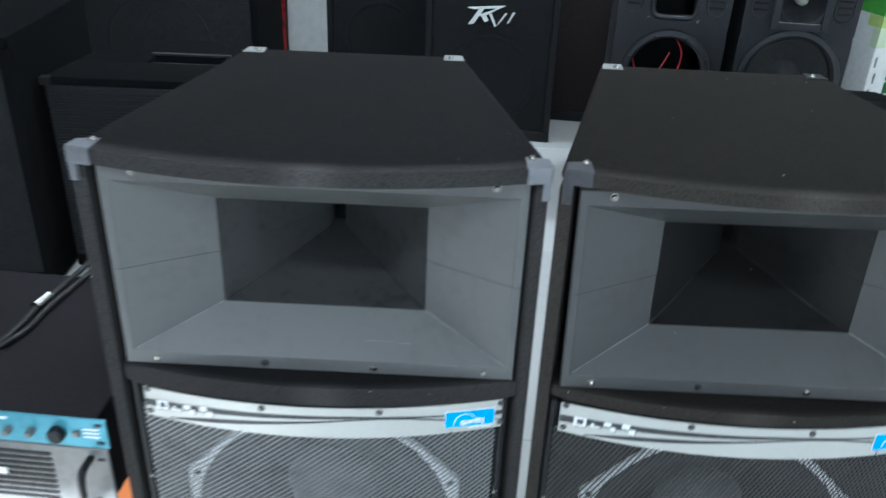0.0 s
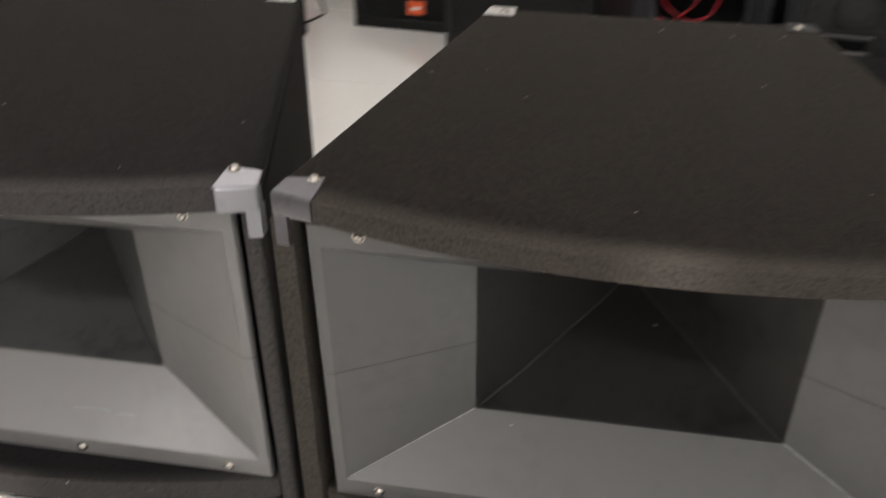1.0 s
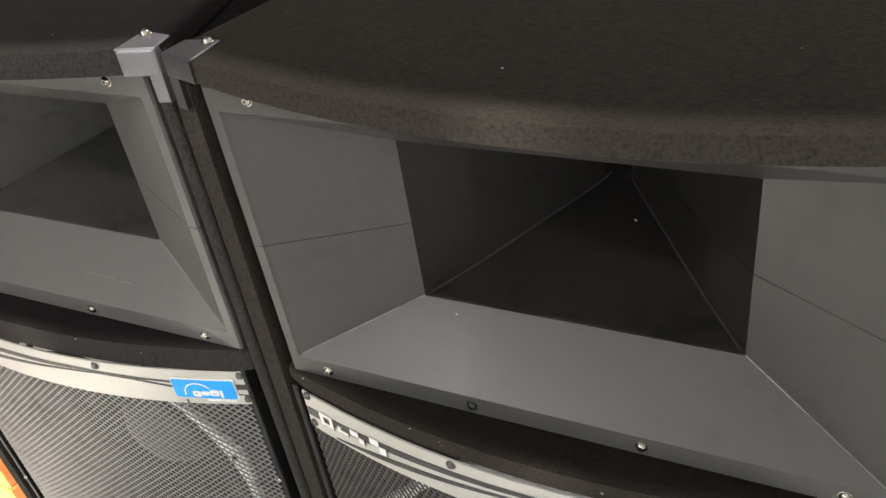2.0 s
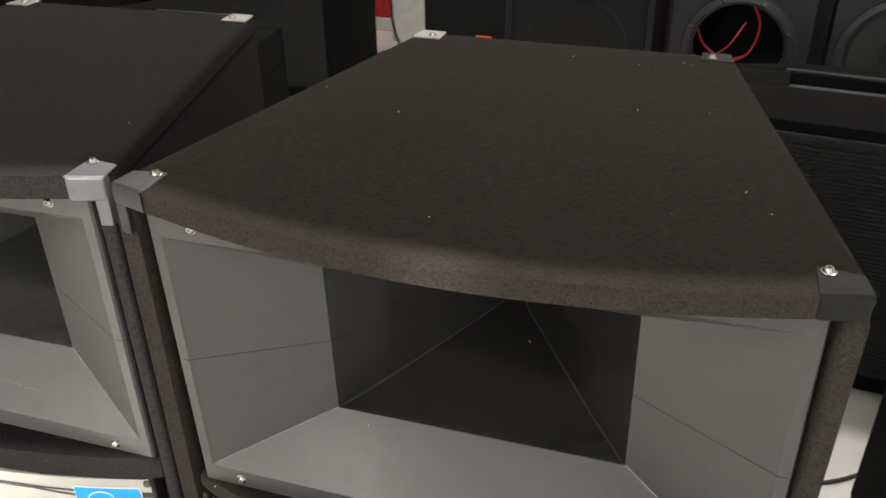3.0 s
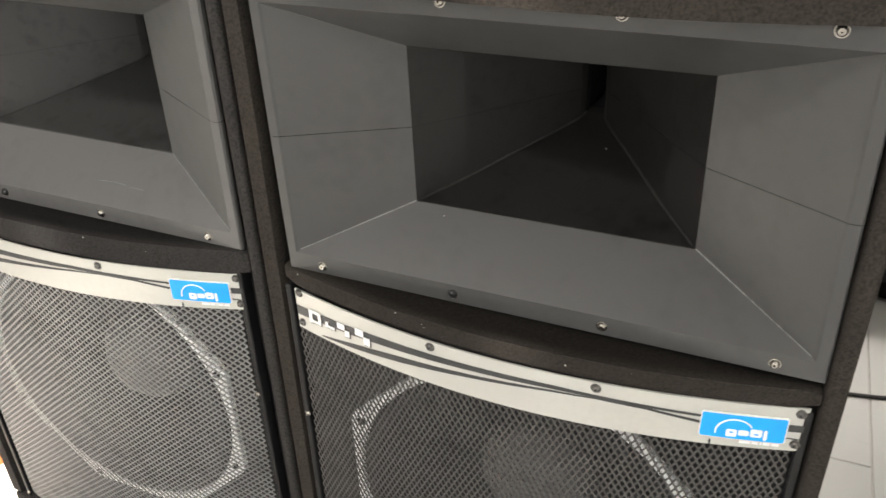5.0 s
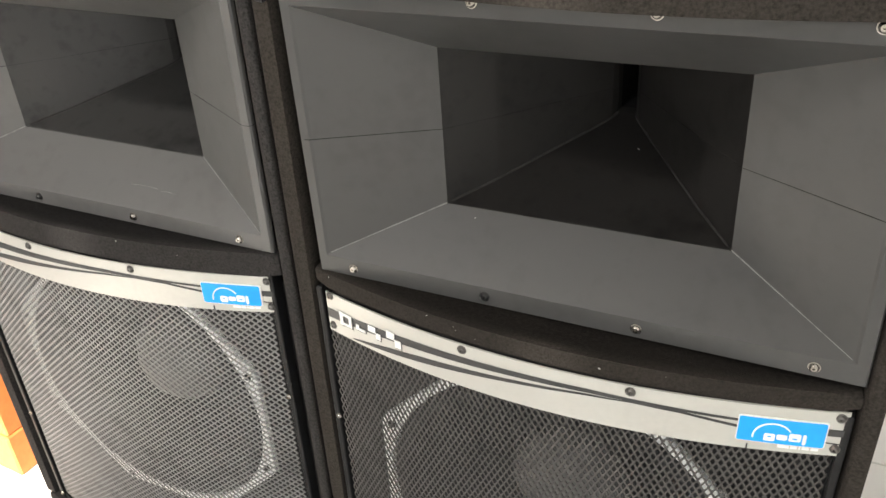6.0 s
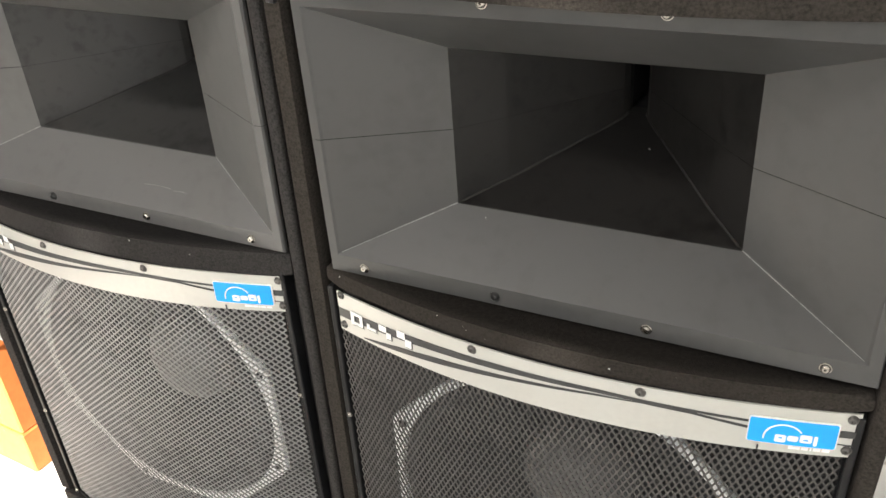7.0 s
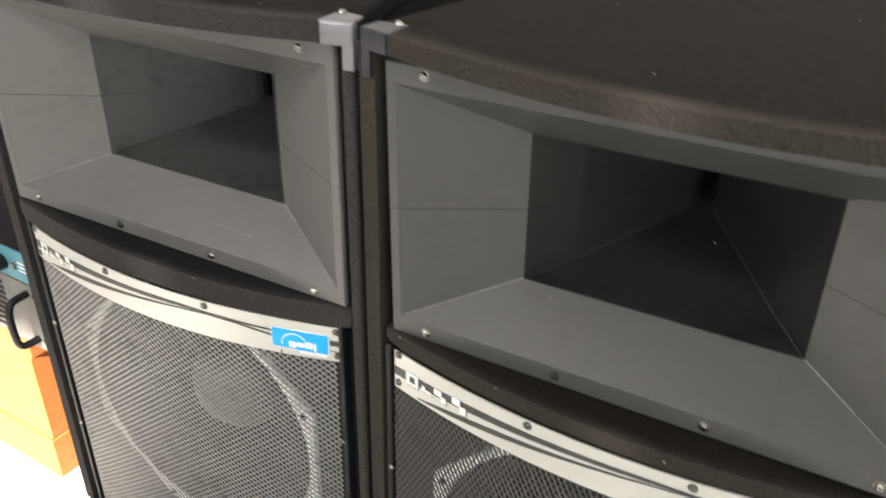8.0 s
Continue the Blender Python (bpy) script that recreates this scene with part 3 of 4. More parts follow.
    for kind, y in (("out", 0.012), ("out", 0.0055), ("lip", 0.0040), ("in", 0.0040), ("inlip", 0.007), ("inlip", 0.020)):
        ring = []
        for k in range(n):
            a = 2 * math.pi * k / n
            side = (a + math.pi / 8) % (math.pi / 4) - math.pi / 8
            r = min(0.1975 / math.cos(side), 0.2125)
            r = {"out": r, "lip": r - 0.0015, "in": 0.1895, "inlip": 0.1875}[kind]
            ring.append(bm.verts.new((r * math.cos(a), y, zc + r * math.sin(a))))
        rings.append(ring)
    for a, b in zip(rings, rings[1:]):
        for k in range(n):
            bm.faces.new((a[k], a[(k + 1) % n], b[(k + 1) % n], b[k]))
    woofer = part("woofer", bm, BASKET, spk, "woofer with a bright eight-sided cast rim", smooth=35)
    part("surround", lathe(bmesh.new(), [(0.1885, 0.010), (0.183, 0.003), (0.177, 0.001), (0.170, 0.004), (0.164, 0.012)], (0, 0, zc), "y", 72), CONE, woofer, smooth=60)
    part("cone", lathe(bmesh.new(), [(0.165, 0.012), (0.124, 0.046), (0.085, 0.074), (0.068, 0.084)], (0, 0, zc), "y", 72), CONE, woofer, smooth=60)
    part("dust_cap", lathe(bmesh.new(), [(0.070, 0.082), (0.062, 0.062), (0.046, 0.047), (0.024, 0.039), (0.003, 0.037)], (0, 0, zc), "y", 48, True), CAP, woofer, smooth=60)
    for k in range(8):
        a = 2 * math.pi * (k + 0.5) / 8
        sc = part("screw", SCREW_DARK, None, woofer)
        sc.location = (0.200 * math.cos(a), 0.004, zc + 0.200 * math.sin(a))
    # steel mesh and its rim
    tagged(part("grille", mesh, None, spk, "bowed expanded steel mesh grille"), kind="stuff")
    rim = bmesh.new()
    for s in (-1, 1):
        box(rim, s * 0.2515 - 0.0035, s * 0.2515 + 0.0035, -0.0035, 0.018, 0.043, 0.590, 0.0012, 1)
    sheet(rim, -0.248, 0.248, lambda x: 0.0425, lambda x: 0.0490, 0.0005, 0.006, 30)
    part("grille_rim", rim, BLACK, spk)
    for s in (-1, 1):
        for z in (0.415, 0.225, 0.052):
            sc = part("screw", SCREW_TINY, None, spk)
            sc.location = (s * 0.2490, -0.0038, z)
    speaker_front_badge(spk, badge_shift)
    # metal corners
    for s in (-1, 1):
        bm = bmesh.new()
        xi, xo = corner
        out = [(s * (xi - 0.001), -0.0140), (s * xo, -0.0058), (s * (xo - 0.004), 0.017), (s * (xi - 0.001), 0.021)]
        prism(bm, out if s > 0 else out[::-1], 0.9243, 0.9266, 0.0008, 1)
        out = [(s * xi, -0.0156), (s * xo, -0.0070), (s * xo, 0.000), (s * xi, -0.006)]
        prism(bm, out if s > 0 else out[::-1], lip - 0.001, 0.9263, 0.0030, 3, (0, 1))
        if s < 0 or bracket_mats[1] is BRACKET_L:
            out = [(s * (xo - 0.0110), -0.0092), (s * (xo - 0.0004), -0.0066), (s * (xo - 0.0004), 0.004), (s * (xo - 0.0110), 0.004)]
            prism(bm, out if s > 0 else out[::-1], 0.882, 0.9085, 0.0008, 1)
        plate = part("corner_bracket", bm, bracket_mats[(s + 1) // 2], spk, "pressed metal corner bracket with a screw", smooth=30)
        sc = part("screw", SCREW_ME, None, plate)
        sc.location, sc.rotation_euler = (s * (xi + 0.0060), 0.0150, 0.9265), (-math.pi / 2, 0, 0)
        bm = bmesh.new()
        out = [(s * 0.146, 0.424), (s * 0.1800, 0.424), (s * 0.1760, 0.4525), (s * 0.146, 0.4525)]
        prism(bm, out if s > 0 else out[::-1], 0.9246, 0.9270, 0.0010, 1)
        rear = part("corner_bracket", bm, rear_mats[(s + 1) // 2], spk)
        sc = part("screw", SCREW_ME, None, rear)
        sc.location, sc.rotation_euler = (s * 0.157, 0.434, 0.9268), (-math.pi / 2, 0, 0)
    return spk


def lint(spk, seed, n, caught):
    """Scattered specks of pale lint on the carpet, and a few caught ones that stand out."""
    rnd = random.Random(seed)
    spots = []
    for _ in range(n):
        y = rnd.uniform(0.0, 0.42)
        spots.append((rnd.uniform(-1, 1) * (0.26 - 0.21 * y), y, 0.9257, rnd.uniform(0.0003, 0.0008)))
    for _ in range(n // 2):
        x = rnd.uniform(-0.22, 0.22)
        spots.append((x, bow(x) - 0.0006, rnd.uniform(0.598, 0.608), rnd.uniform(0.0003, 0.0006)))
    bm = bmesh.new()
    for x, y, z, r in spots + caught:
        a = rnd.uniform(0, 3.1)
        u = Vector((math.cos(a), math.sin(a), 0.3)) * r * rnd.uniform(1, 2.2)
        v = Vector((-math.sin(a), math.cos(a), 0)) * r * 0.8
        c = Vector((x, y, z))
        ends = [bm.verts.new(c + Vector((0, -0.5 * r, r))), bm.verts.new(c - Vector((0, -0.5 * r, r)))]
        base = [bm.verts.new(c + q) for q in (u, v, -u, -v)]
        for k in range(4):
            for e in ends:
                bm.faces.new((base[k], base[(k + 1) % 4], e))
    tagged(part("lint", bm, LINT, spk, "tiny pale specks of lint"), kind="stuff")


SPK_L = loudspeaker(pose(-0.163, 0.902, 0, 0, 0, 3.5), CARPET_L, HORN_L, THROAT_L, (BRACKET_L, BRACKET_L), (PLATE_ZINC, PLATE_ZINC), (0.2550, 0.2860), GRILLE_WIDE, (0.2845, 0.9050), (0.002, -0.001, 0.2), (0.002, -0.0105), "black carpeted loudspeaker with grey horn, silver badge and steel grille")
# pale scuffs on the lower wall of one horn
for x0, x1, d, r in ((0.060, 0.098, 0.34, 0.0003), (0.104, 0.124, 0.31, 0.00025)):
    z, y = 0.6365 + 0.045 * d, 0.0005 + 0.0585 * d
    part("scuff", tube(bmesh.new(), spline([(x0, y, z), ((x0 + x1) / 2, y + 0.0006, z + 0.0005), (x1, y, z)], 4), r, 6), WORN, SPK_L, "pale rubbed scuff")
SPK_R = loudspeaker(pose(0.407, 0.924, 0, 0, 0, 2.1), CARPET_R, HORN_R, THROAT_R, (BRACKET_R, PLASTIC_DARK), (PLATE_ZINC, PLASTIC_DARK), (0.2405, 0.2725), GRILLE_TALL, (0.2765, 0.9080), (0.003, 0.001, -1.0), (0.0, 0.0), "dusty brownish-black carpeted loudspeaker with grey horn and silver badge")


part("smear", sheet(bmesh.new(), 0.122, 0.140, lambda x: 0.5965 + 0.002 * abs((x - 0.131) / 0.009), lambda x: 0.6025 - 0.002 * abs((x - 0.131) / 0.009), 0.0002, 0.0003, 8), DUST_SMEAR, SPK_R, "pale dusty smear on the ledge")
lint(SPK_L, 3, 4, [(0.0729, -0.0330, 0.6090, 0.0009), (0.2052, -0.0120, 0.6080, 0.0009), (0.150, -0.0240, 0.6020, 0.0007)])
lint(SPK_R, 5, 14, [(0.0290, 0.1640, 0.7170, 0.0011), (-0.0948, 0.0480, 0.6762, 0.0008), (0.0550, -0.0350, 0.6025, 0.0013), (-0.2345, -0.0060, 0.6085, 0.0010), (-0.112, -0.0292, 0.6090, 0.0008)])


# ---- speakers standing behind ----
def clipped(outline, keep):
    """The part of a plan outline for which keep(x, y) is positive."""
    out = []
    for (ax, ay), (bx, by) in zip(outline, outline[1:] + outline[:1]):
        ka, kb = keep(ax, ay), keep(bx, by)
        if ka >= 0:
            out.append((ax, ay))
        if ka * kb < 0:
            t = ka / (ka - kb)
            out.append((ax + (bx - ax) * t, ay + (by - ay) * t))
    return out


def handle_speaker(m, outline, recess, label):
    """A low carpeted bass speaker with a bar handle let into its top and a ribbed mesh front."""
    spk = thing("bass_speaker", m, label, "loudspeaker", "bass speakers behind")
    h = 0.60
    w = outline[1][0]
    x0, x1, y0, y1 = recess
    part("body", prism(bmesh.new(), outline, 0.012, h - 0.09, 0.010), CARPET_BG, spk, smooth=40)
    # top in four pieces round the handle's recess
    band = clipped(clipped(outline, lambda x, y: y - y0), lambda x, y: y1 - y)
    for plan in (clipped(outline, lambda x, y: y0 - y), clipped(outline, lambda x, y: y - y1), clipped(band, lambda x, y: x0 - x), clipped(band, lambda x, y: x - x1)):
        part("top_panel", prism(bmesh.new(), plan, h - 0.09, h, 0.004, 2), CARPET_BG, spk, smooth=40)
    cup = part("handle", boxes((x0 - 0.012, x1 + 0.012, y1 - 0.004, y1 + 0.008, h - 0.002, h + 0.005), bevel=0.0015), HANDLE, spk, "recessed black bar handle")
    part("handle_cup", boxes((x0, x1, y0, y1, h - 0.0895, h - 0.080)), VOID, cup)
    part("handle_bar", tube(bmesh.new(), [(x0 + 0.002, (y0 + y1) / 2, h - 0.022), (x1 - 0.002, (y0 + y1) / 2, h - 0.022)], 0.010, 12), RUBBER, cup, smooth=40)
    grille = part("grille", boxes((-w + 0.012, w - 0.012, -0.009, -0.0005, 0.06, h - 0.022), bevel=0.002), MESH_BG, spk, "fine black steel mesh with horizontal ribs")
    ribs = bmesh.new()
    z = 0.075
    while z < h - 0.03:
        box(ribs, -w + 0.016, w - 0.016, -0.0115, -0.0088, z, z + 0.004)
        z += 0.009
    tagged(part("rib", ribs, MESH_BG, grille, "fine horizontal ribs of the mesh"), kind="stuff")
    for s in (-1, 1):
        part("corner_bracket", boxes((s * (w - 0.012) - 0.014, s * (w - 0.012) + 0.014, -0.014, 0.012, h - 0.021, h + 0.0015), bevel=0.002), PLASTIC_DARK, spk)
    return spk


handle_speaker(pose(0.80, 2.075, 0, 0, 0, -3), [(-0.33, 0), (0.33, 0), (0.355, 0.33), (0.30, 0.39), (-0.10, 0.37), (-0.28, 0.31)], (-0.135, 0.075, 0.20, 0.30), "low black carpeted bass speaker with top handle")
handle_speaker(pose(-0.87, 2.13, 0, 0, 0, 4), [(-0.32, 0), (0.32, 0), (0.31, 0.20), (0.12, 0.37), (0.0, 0.43), (-0.12, 0.43), (-0.28, 0.24)], (-0.09, 0.12, 0.17, 0.255), "low black carpeted bass speaker with handle on top")


def tall_speaker(name, m, w, d, h, cloth, mesh, label, r_woofer=0.15, group="speakers along the wall"):
    """Upright speaker: rounded box, recessed mesh front, woofer rim showing behind the mesh."""
    spk = thing(name, m, label, "loudspeaker", group)
    bm = bmesh.new()
    box(bm, -w / 2, w / 2, 0.02, d, 0.0, h, 0.010)
    part("body", bm, cloth, spk, smooth=40)
    for row in ((-w / 2, w / 2, 0, 0.021, 0, 0.045), (-w / 2, w / 2, 0, 0.021, h - 0.03, h), (-w / 2, -w / 2 + 0.03, 0, 0.021, 0.0445, h - 0.0295), (w / 2 - 0.03, w / 2, 0, 0.021, 0.0445, h - 0.0295)):
        part("front_rail", box(bmesh.new(), *row, bevel=0.004, seg=1), cloth, spk, smooth=40)
    grille = part("grille", boxes((-w / 2 + 0.031, w / 2 - 0.031, 0.006, 0.016, 0.046, h - 0.031), bevel=0.002), mesh, spk, "fine black mesh front")
    if r_woofer:
        part("woofer_ring", lathe(bmesh.new(), [(r_woofer, 0.006), (r_woofer - 0.003, 0.0035), (r_woofer - 0.016, 0.0035), (r_woofer - 0.019, 0.006)], (0, 0, h * 0.36), "y", 48), mesh, grille)
    return spk


# speaker with a white angular wordmark, drawn as plain strokes
pv = tall_speaker("wall_speaker", pose(-0.015, 3.46, 0, 0, 0, -2), 0.55, 0.42, 0.74, BLACK, MESH_PV, "black loudspeaker with white zigzag mark on its mesh", 0.19)
mark = bmesh.new()
for quad in ([(-0.103, 0.556), (0.052, 0.570), (0.030, 0.560), (-0.075, 0.550)], [(-0.050, 0.560), (-0.030, 0.560), (-0.075, 0.492), (-0.098, 0.488)], [(0.050, 0.570), (0.030, 0.560), (-0.040, 0.520), (-0.055, 0.528)],
             [(-0.045, 0.522), (-0.030, 0.535), (-0.015, 0.508), (-0.030, 0.500)], [(-0.015, 0.535), (-0.003, 0.535), (0.018, 0.488), (0.010, 0.484)], [(0.018, 0.488), (0.024, 0.492), (0.060, 0.540), (0.050, 0.540)], [(0.060, 0.500), (0.068, 0.502), (0.092, 0.545), (0.082, 0.545)]):
    a = [mark.verts.new((x, -0.004, z)) for x, z in quad]
    b = [mark.verts.new((x, 0.006, z)) for x, z in quad]
    mark.faces.new(a)
    mark.faces.new(b[::-1])
    for k in range(4):
        mark.faces.new((a[k], a[(k + 1) % 4], b[(k + 1) % 4], b[k]))
part("wordmark", mark, WHITE_INK, pv, "white angular mark of plain strokes")

jbl = tall_speaker("wall_speaker", pose(-0.55, 3.95, 0, 0, 0, -2), 0.52, 0.42, 0.80, BLACK, MESH_PV, "black loudspeaker with small orange square badge", 0.17)
part("badge", boxes((-0.012, 0.062, -0.002, 0.006, 0.073, 0.133), bevel=0.002), BADGE_RED, jbl, "small orange square badge")
part("badge_mark", boxes((0.006, 0.044, -0.003, -0.001, 0.094, 0.108)), WHITE_INK, jbl)
tall_speaker("wall_speaker", pose(0.42, 3.75, 0, 0, 0, -3), 0.36, 0.40, 0.95, BLACK, mat("dark_red_cloth", (0.013, 0.006, 0.006), rough=0.8), "narrow black loudspeaker with dark red front cloth", 0.0)
tall_speaker("wall_speaker", pose(-1.36, 3.30, 0, 0, 0, 4), 0.82, 0.50, 1.00, CARPET_BG, MESH_BG, "wide black carpeted loudspeaker with mesh front", 0.22)
tall_speaker("wall_speaker", pose(-2.05, 3.00, 0, 0, 0, 8), 0.62, 0.50, 1.15, CARPET_BG, MESH_BG, "tall black carpeted loudspeaker with mesh front", 0.20)
tall_speaker("wall_speaker", pose(1.80, 3.38, 0, 0, 0, -4), 0.72, 0.50, 1.12, CARPET_BG, MESH_BG, "tall black carpeted loudspeaker behind the carton", 0.22)
# stand-in cabinet, added to keep the gap between the stage speakers dark
tall_speaker("wall_speaker", pose(0.90, 3.20, 0, 0, 0, -3), 0.66, 0.48, 1.02, BLACK, MESH_PV, "black cabinet added to darken the gap between the stage speakers", 0.0)
tall_speaker("floor_speaker", pose(-1.50, 1.97, 0, 0, 0, 6), 0.60, 0.55, 0.73, CARPET_BG, MESH_BG, "black carpeted loudspeaker standing on the tiles", 0.20, "floor speakers")

side = thing("carpeted_cabinet", pose(0.890, 1.74, 0, 0, 0, 8), "black carpeted speaker cabinet standing on the tiles", "loudspeaker")
part("body", box(bmesh.new(), 0.0, 0.52, -0.52, 0.0, 0.012, 0.888, 0.022, 4), CARPET_BG, side, smooth=40)
for x, y in ((0.05, -0.05), (0.47, -0.05), (0.05, -0.47), (0.47, -0.47)):
    part("foot", lathe(bmesh.new(), [(0.018, 0.014), (0.020, 0.006), (0.016, 0.0)], (x, y, 0), "z", 14, True), RUBBER, side)


def pill_line(a, h, cx, cz, n=10):
    """Outline of an upright slot with round ends."""
    out = []
    for s, at in ((1, cz + h - a), (-1, cz - h + a)):
        for k in range(n + 1):
            t = math.pi * k / n
            out.append((cx + s * a * math.cos(t), at + s * a * math.sin(t)))
    return out


def square_loop(a, r, cz, n=6):
    """A closed rounded square in the front plane."""
    out = []
    for q, (sx, sz) in enumerate(((1, 1), (-1, 1), (-1, -1), (1, -1))):
        for k in range(n + 1):
            t = math.pi / 2 * (q + k / n)
            out.append((sx * (a - r) + r * math.cos(t), -0.001, cz + sz * (a - r) + r * math.sin(t)))
    return out + out[:1]


def pill(a, h, cx, cz):
    bm = bmesh.new()
    line = pill_line(a, h, cx, cz)
    lo = [bm.verts.new((x, -0.0012, z)) for x, z in line]
    hi = [bm.verts.new((x, 0.001, z)) for x, z in line]
    bm.faces.new(lo)
    bm.faces.new(hi[::-1])
    for k in range(len(lo)):
        j = (k + 1) % len(lo)
        bm.faces.new((lo[k], lo[j], hi[j], hi[k]))
    return bm


def pill_ring(a, h, cx, cz, r):
    line = [(x, -0.001, z) for x, z in pill_line(a, h, cx, cz)]
    return tube(bmesh.new(), line + line[:1], r, 8)


def plastic_cabinet(m, full, label):
    """Moulded stage speaker cabinet; the empty one has its drivers taken out."""
    spk = thing("stage_speaker", m, label, "loudspeaker", "moulded stage speakers")
    w, h, d = 0.168, 0.98, 0.36
    cz, r = 0.56, (0.134 if full else 0.115)
    bm = bmesh.new()
    box(bm, -w, -w + 0.02, 0.02, d, 0, h, 0.006)
    box(bm, w - 0.02, w, 0.02, d, 0, h, 0.006)
    box(bm, -w, w, d - 0.02, d, 0, h, 0.006)
    box(bm, -w, w, 0.02, d, 0, 0.02, 0.004)
    box(bm, -w, w, 0.02, d, h - 0.02, h, 0.004)
    part("body", bm, PLASTIC, spk, smooth=35)
    bm = bmesh.new()
    plate_with_hole(bm, -w, w, 0.0, 0.705, 0.0, 0.03, 0, cz, r)
    front = part("front_panel", bm, PLASTIC, spk, "grey moulded front panel")
    part("rim", lathe(bmesh.new(), [(r + 0.024, 0.0), (r + 0.020, -0.008), (r + 0.005, -0.010), (r - 0.004, 0.0), (r - 0.004, 0.03)], (0, 0, cz), "y", 56), PLASTIC, front, smooth=35)
    # upper part with the horn's square opening and side ports
    a = 0.075 if full else 0.060
    hz = 0.80
    bm = bmesh.new()
    for row in ((-w, -a, 0, 0.03, 0.705, h), (a, w, 0, 0.03, 0.705, h), (-a, a, 0, 0.03, 0.705, hz - a), (-a, a, 0, 0.03, hz + a, h)):
        box(bm, *row)
    upper = part("horn_panel", bm, PLASTIC, spk)
    for s in (-1, 1):
        port = part("port", pill(0.025, 0.050, s * 0.122, 0.80), PLASTIC, upper, "dark rounded port with short slats")
        part("port_ring", pill_ring(0.027, 0.055, s * 0.122, 0.80, 0.0030), PLASTIC, port, smooth=40)
        for k in range(4):
            part("slat", boxes((s * 0.122 - 0.021, s * 0.122 + 0.021, -0.006, -0.0012, 0.767 + 0.019 * k, 0.774 + 0.019 * k), bevel=0.0015), VOID, port)
    if full:
        wf = part("woofer", lathe(bmesh.new(), [(r - 0.004, 0.012), (r - 0.012, 0.004), (r - 0.022, 0.010), (0.05, 0.050), (0.045, 0.045), (0.02, 0.038), (0.002, 0.036)], (0, 0, cz), "y", 56, True), mat("dark_cone", (0.022, 0.022, 0.022), rough=0.8), spk, "black woofer cone", smooth=40)
        plate = bmesh.new()
        for row in ((-0.086, -0.062, -0.012, -0.001, 0.714, 0.886), (0.062, 0.086, -0.012, -0.001, 0.714, 0.886), (-0.063, 0.063, -0.012, -0.001, 0.714, 0.738), (-0.063, 0.063, -0.012, -0.001, 0.862, 0.886)):
            box(plate, *row, bevel=0.002, seg=1)
        horn = part("tweeter_horn", plate, PLASTIC, spk, "square moulded tweeter horn")
        part("horn_bell", lathe(bmesh.new(), [(0.088, -0.004), (0.066, -0.010), (0.058, 0.004), (0.034, 0.030), (0.020, 0.050)], (0, 0, hz), "y", 40, True), PLASTIC, horn, smooth=50)
        part("horn_plug", lathe(bmesh.new(), [(0.017, 0.045), (0.016, 0.015), (0.008, 0.008)], (0, 0, hz), "y", 20, True), CONE_WHITE, horn, smooth=50)
    else:
        # black board standing in for the shade inside the emptied cabinet
        part("inner_shade", boxes((-w + 0.021, w - 0.021, d - 0.030, d - 0.021, 0.022, h - 0.022)), VOID, spk)
        part("horn_rim", tube(bmesh.new(), square_loop(a + 0.006, 0.028, hz), 0.0085, 10), PLASTIC, upper, smooth=50)
        for k in range(8):
            ang = 2 * math.pi * (k + 0.5) / 8
            sc = part("screw", SCREW_ME, None, front)
            sc.location = ((r + 0.009) * math.cos(ang), -0.008, cz + (r + 0.009) * math.sin(ang))
        for x, z in ((-0.074, 0.726), (0.074, 0.726), (-0.074, 0.874), (0.074, 0.874)):
            sc = part("screw", SCREW_ME, None, upper)
            sc.location = (x, 0.0, z)
        for pts in ([(0.01, 0.02, 0.685), (0.045, 0.015, 0.62), (0.025, 0.01, 0.545), (-0.04, 0.0, 0.520), (-0.11, 0.012, 0.530)],
                    [(0.01, 0.025, 0.62), (-0.02, 0.01, 0.565), (-0.06, 0.02, 0.520), (-0.065, 0.03, 0.46)],
                    [(-0.105, 0.02, 0.60), (-0.085, 0.03, 0.555), (-0.03, 0.02, 0.525), (0.02, 0.03, 0.535)]):
            part("wire", tube(bmesh.new(), spline(pts), 0.0023, 6), RED, spk, "loose red wire", smooth=60)
    return spk


plastic_cabinet(pose(0.555, 2.65, 0, 0, 0, -3), False, "grey moulded stage speaker cabinet, empty with red wires")
plastic_cabinet(pose(0.935, 2.66, 0, 0, 0, -3), True, "grey moulded stage speaker with round horn and black woofer")

# ---- carton with green print ----
carton = thing("carton", pose(1.265, 2.865, 0, 0, 0, 24), "tall white and green printed carton standing on the floor", "box")
part("body", box(bmesh.new(), 0, 0.215, 0, 0.26, 0.0, 0.785, 0.003, 1), BOX_WHITE, carton)
# green print: whole along the top, fading down the face
part("green_top", boxes((-0.0006, 0.2156, -0.0006, 0.2606, 0.728, 0.7856), bevel=0.001), BOX_GREEN, carton, "bright green printed upper band")
part("lime_band", boxes((-0.0005, 0.165, -0.0010, 0.06, 0.690, 0.7275), bevel=0.001), BOX_LIME, carton)
part("fade_band", boxes((-0.0003, 0.076, -0.0008, 0.03, 0.625, 0.6895), bevel=0.001), mat("fading_print", (0.66, 0.75, 0.52), rough=0.5, var=0.04, coarse=9), carton)
part("flap_seam", boxes((-0.001, 0.216, 0.128, 0.132, 0.7845, 0.7862)), BOX_LIME, carton)
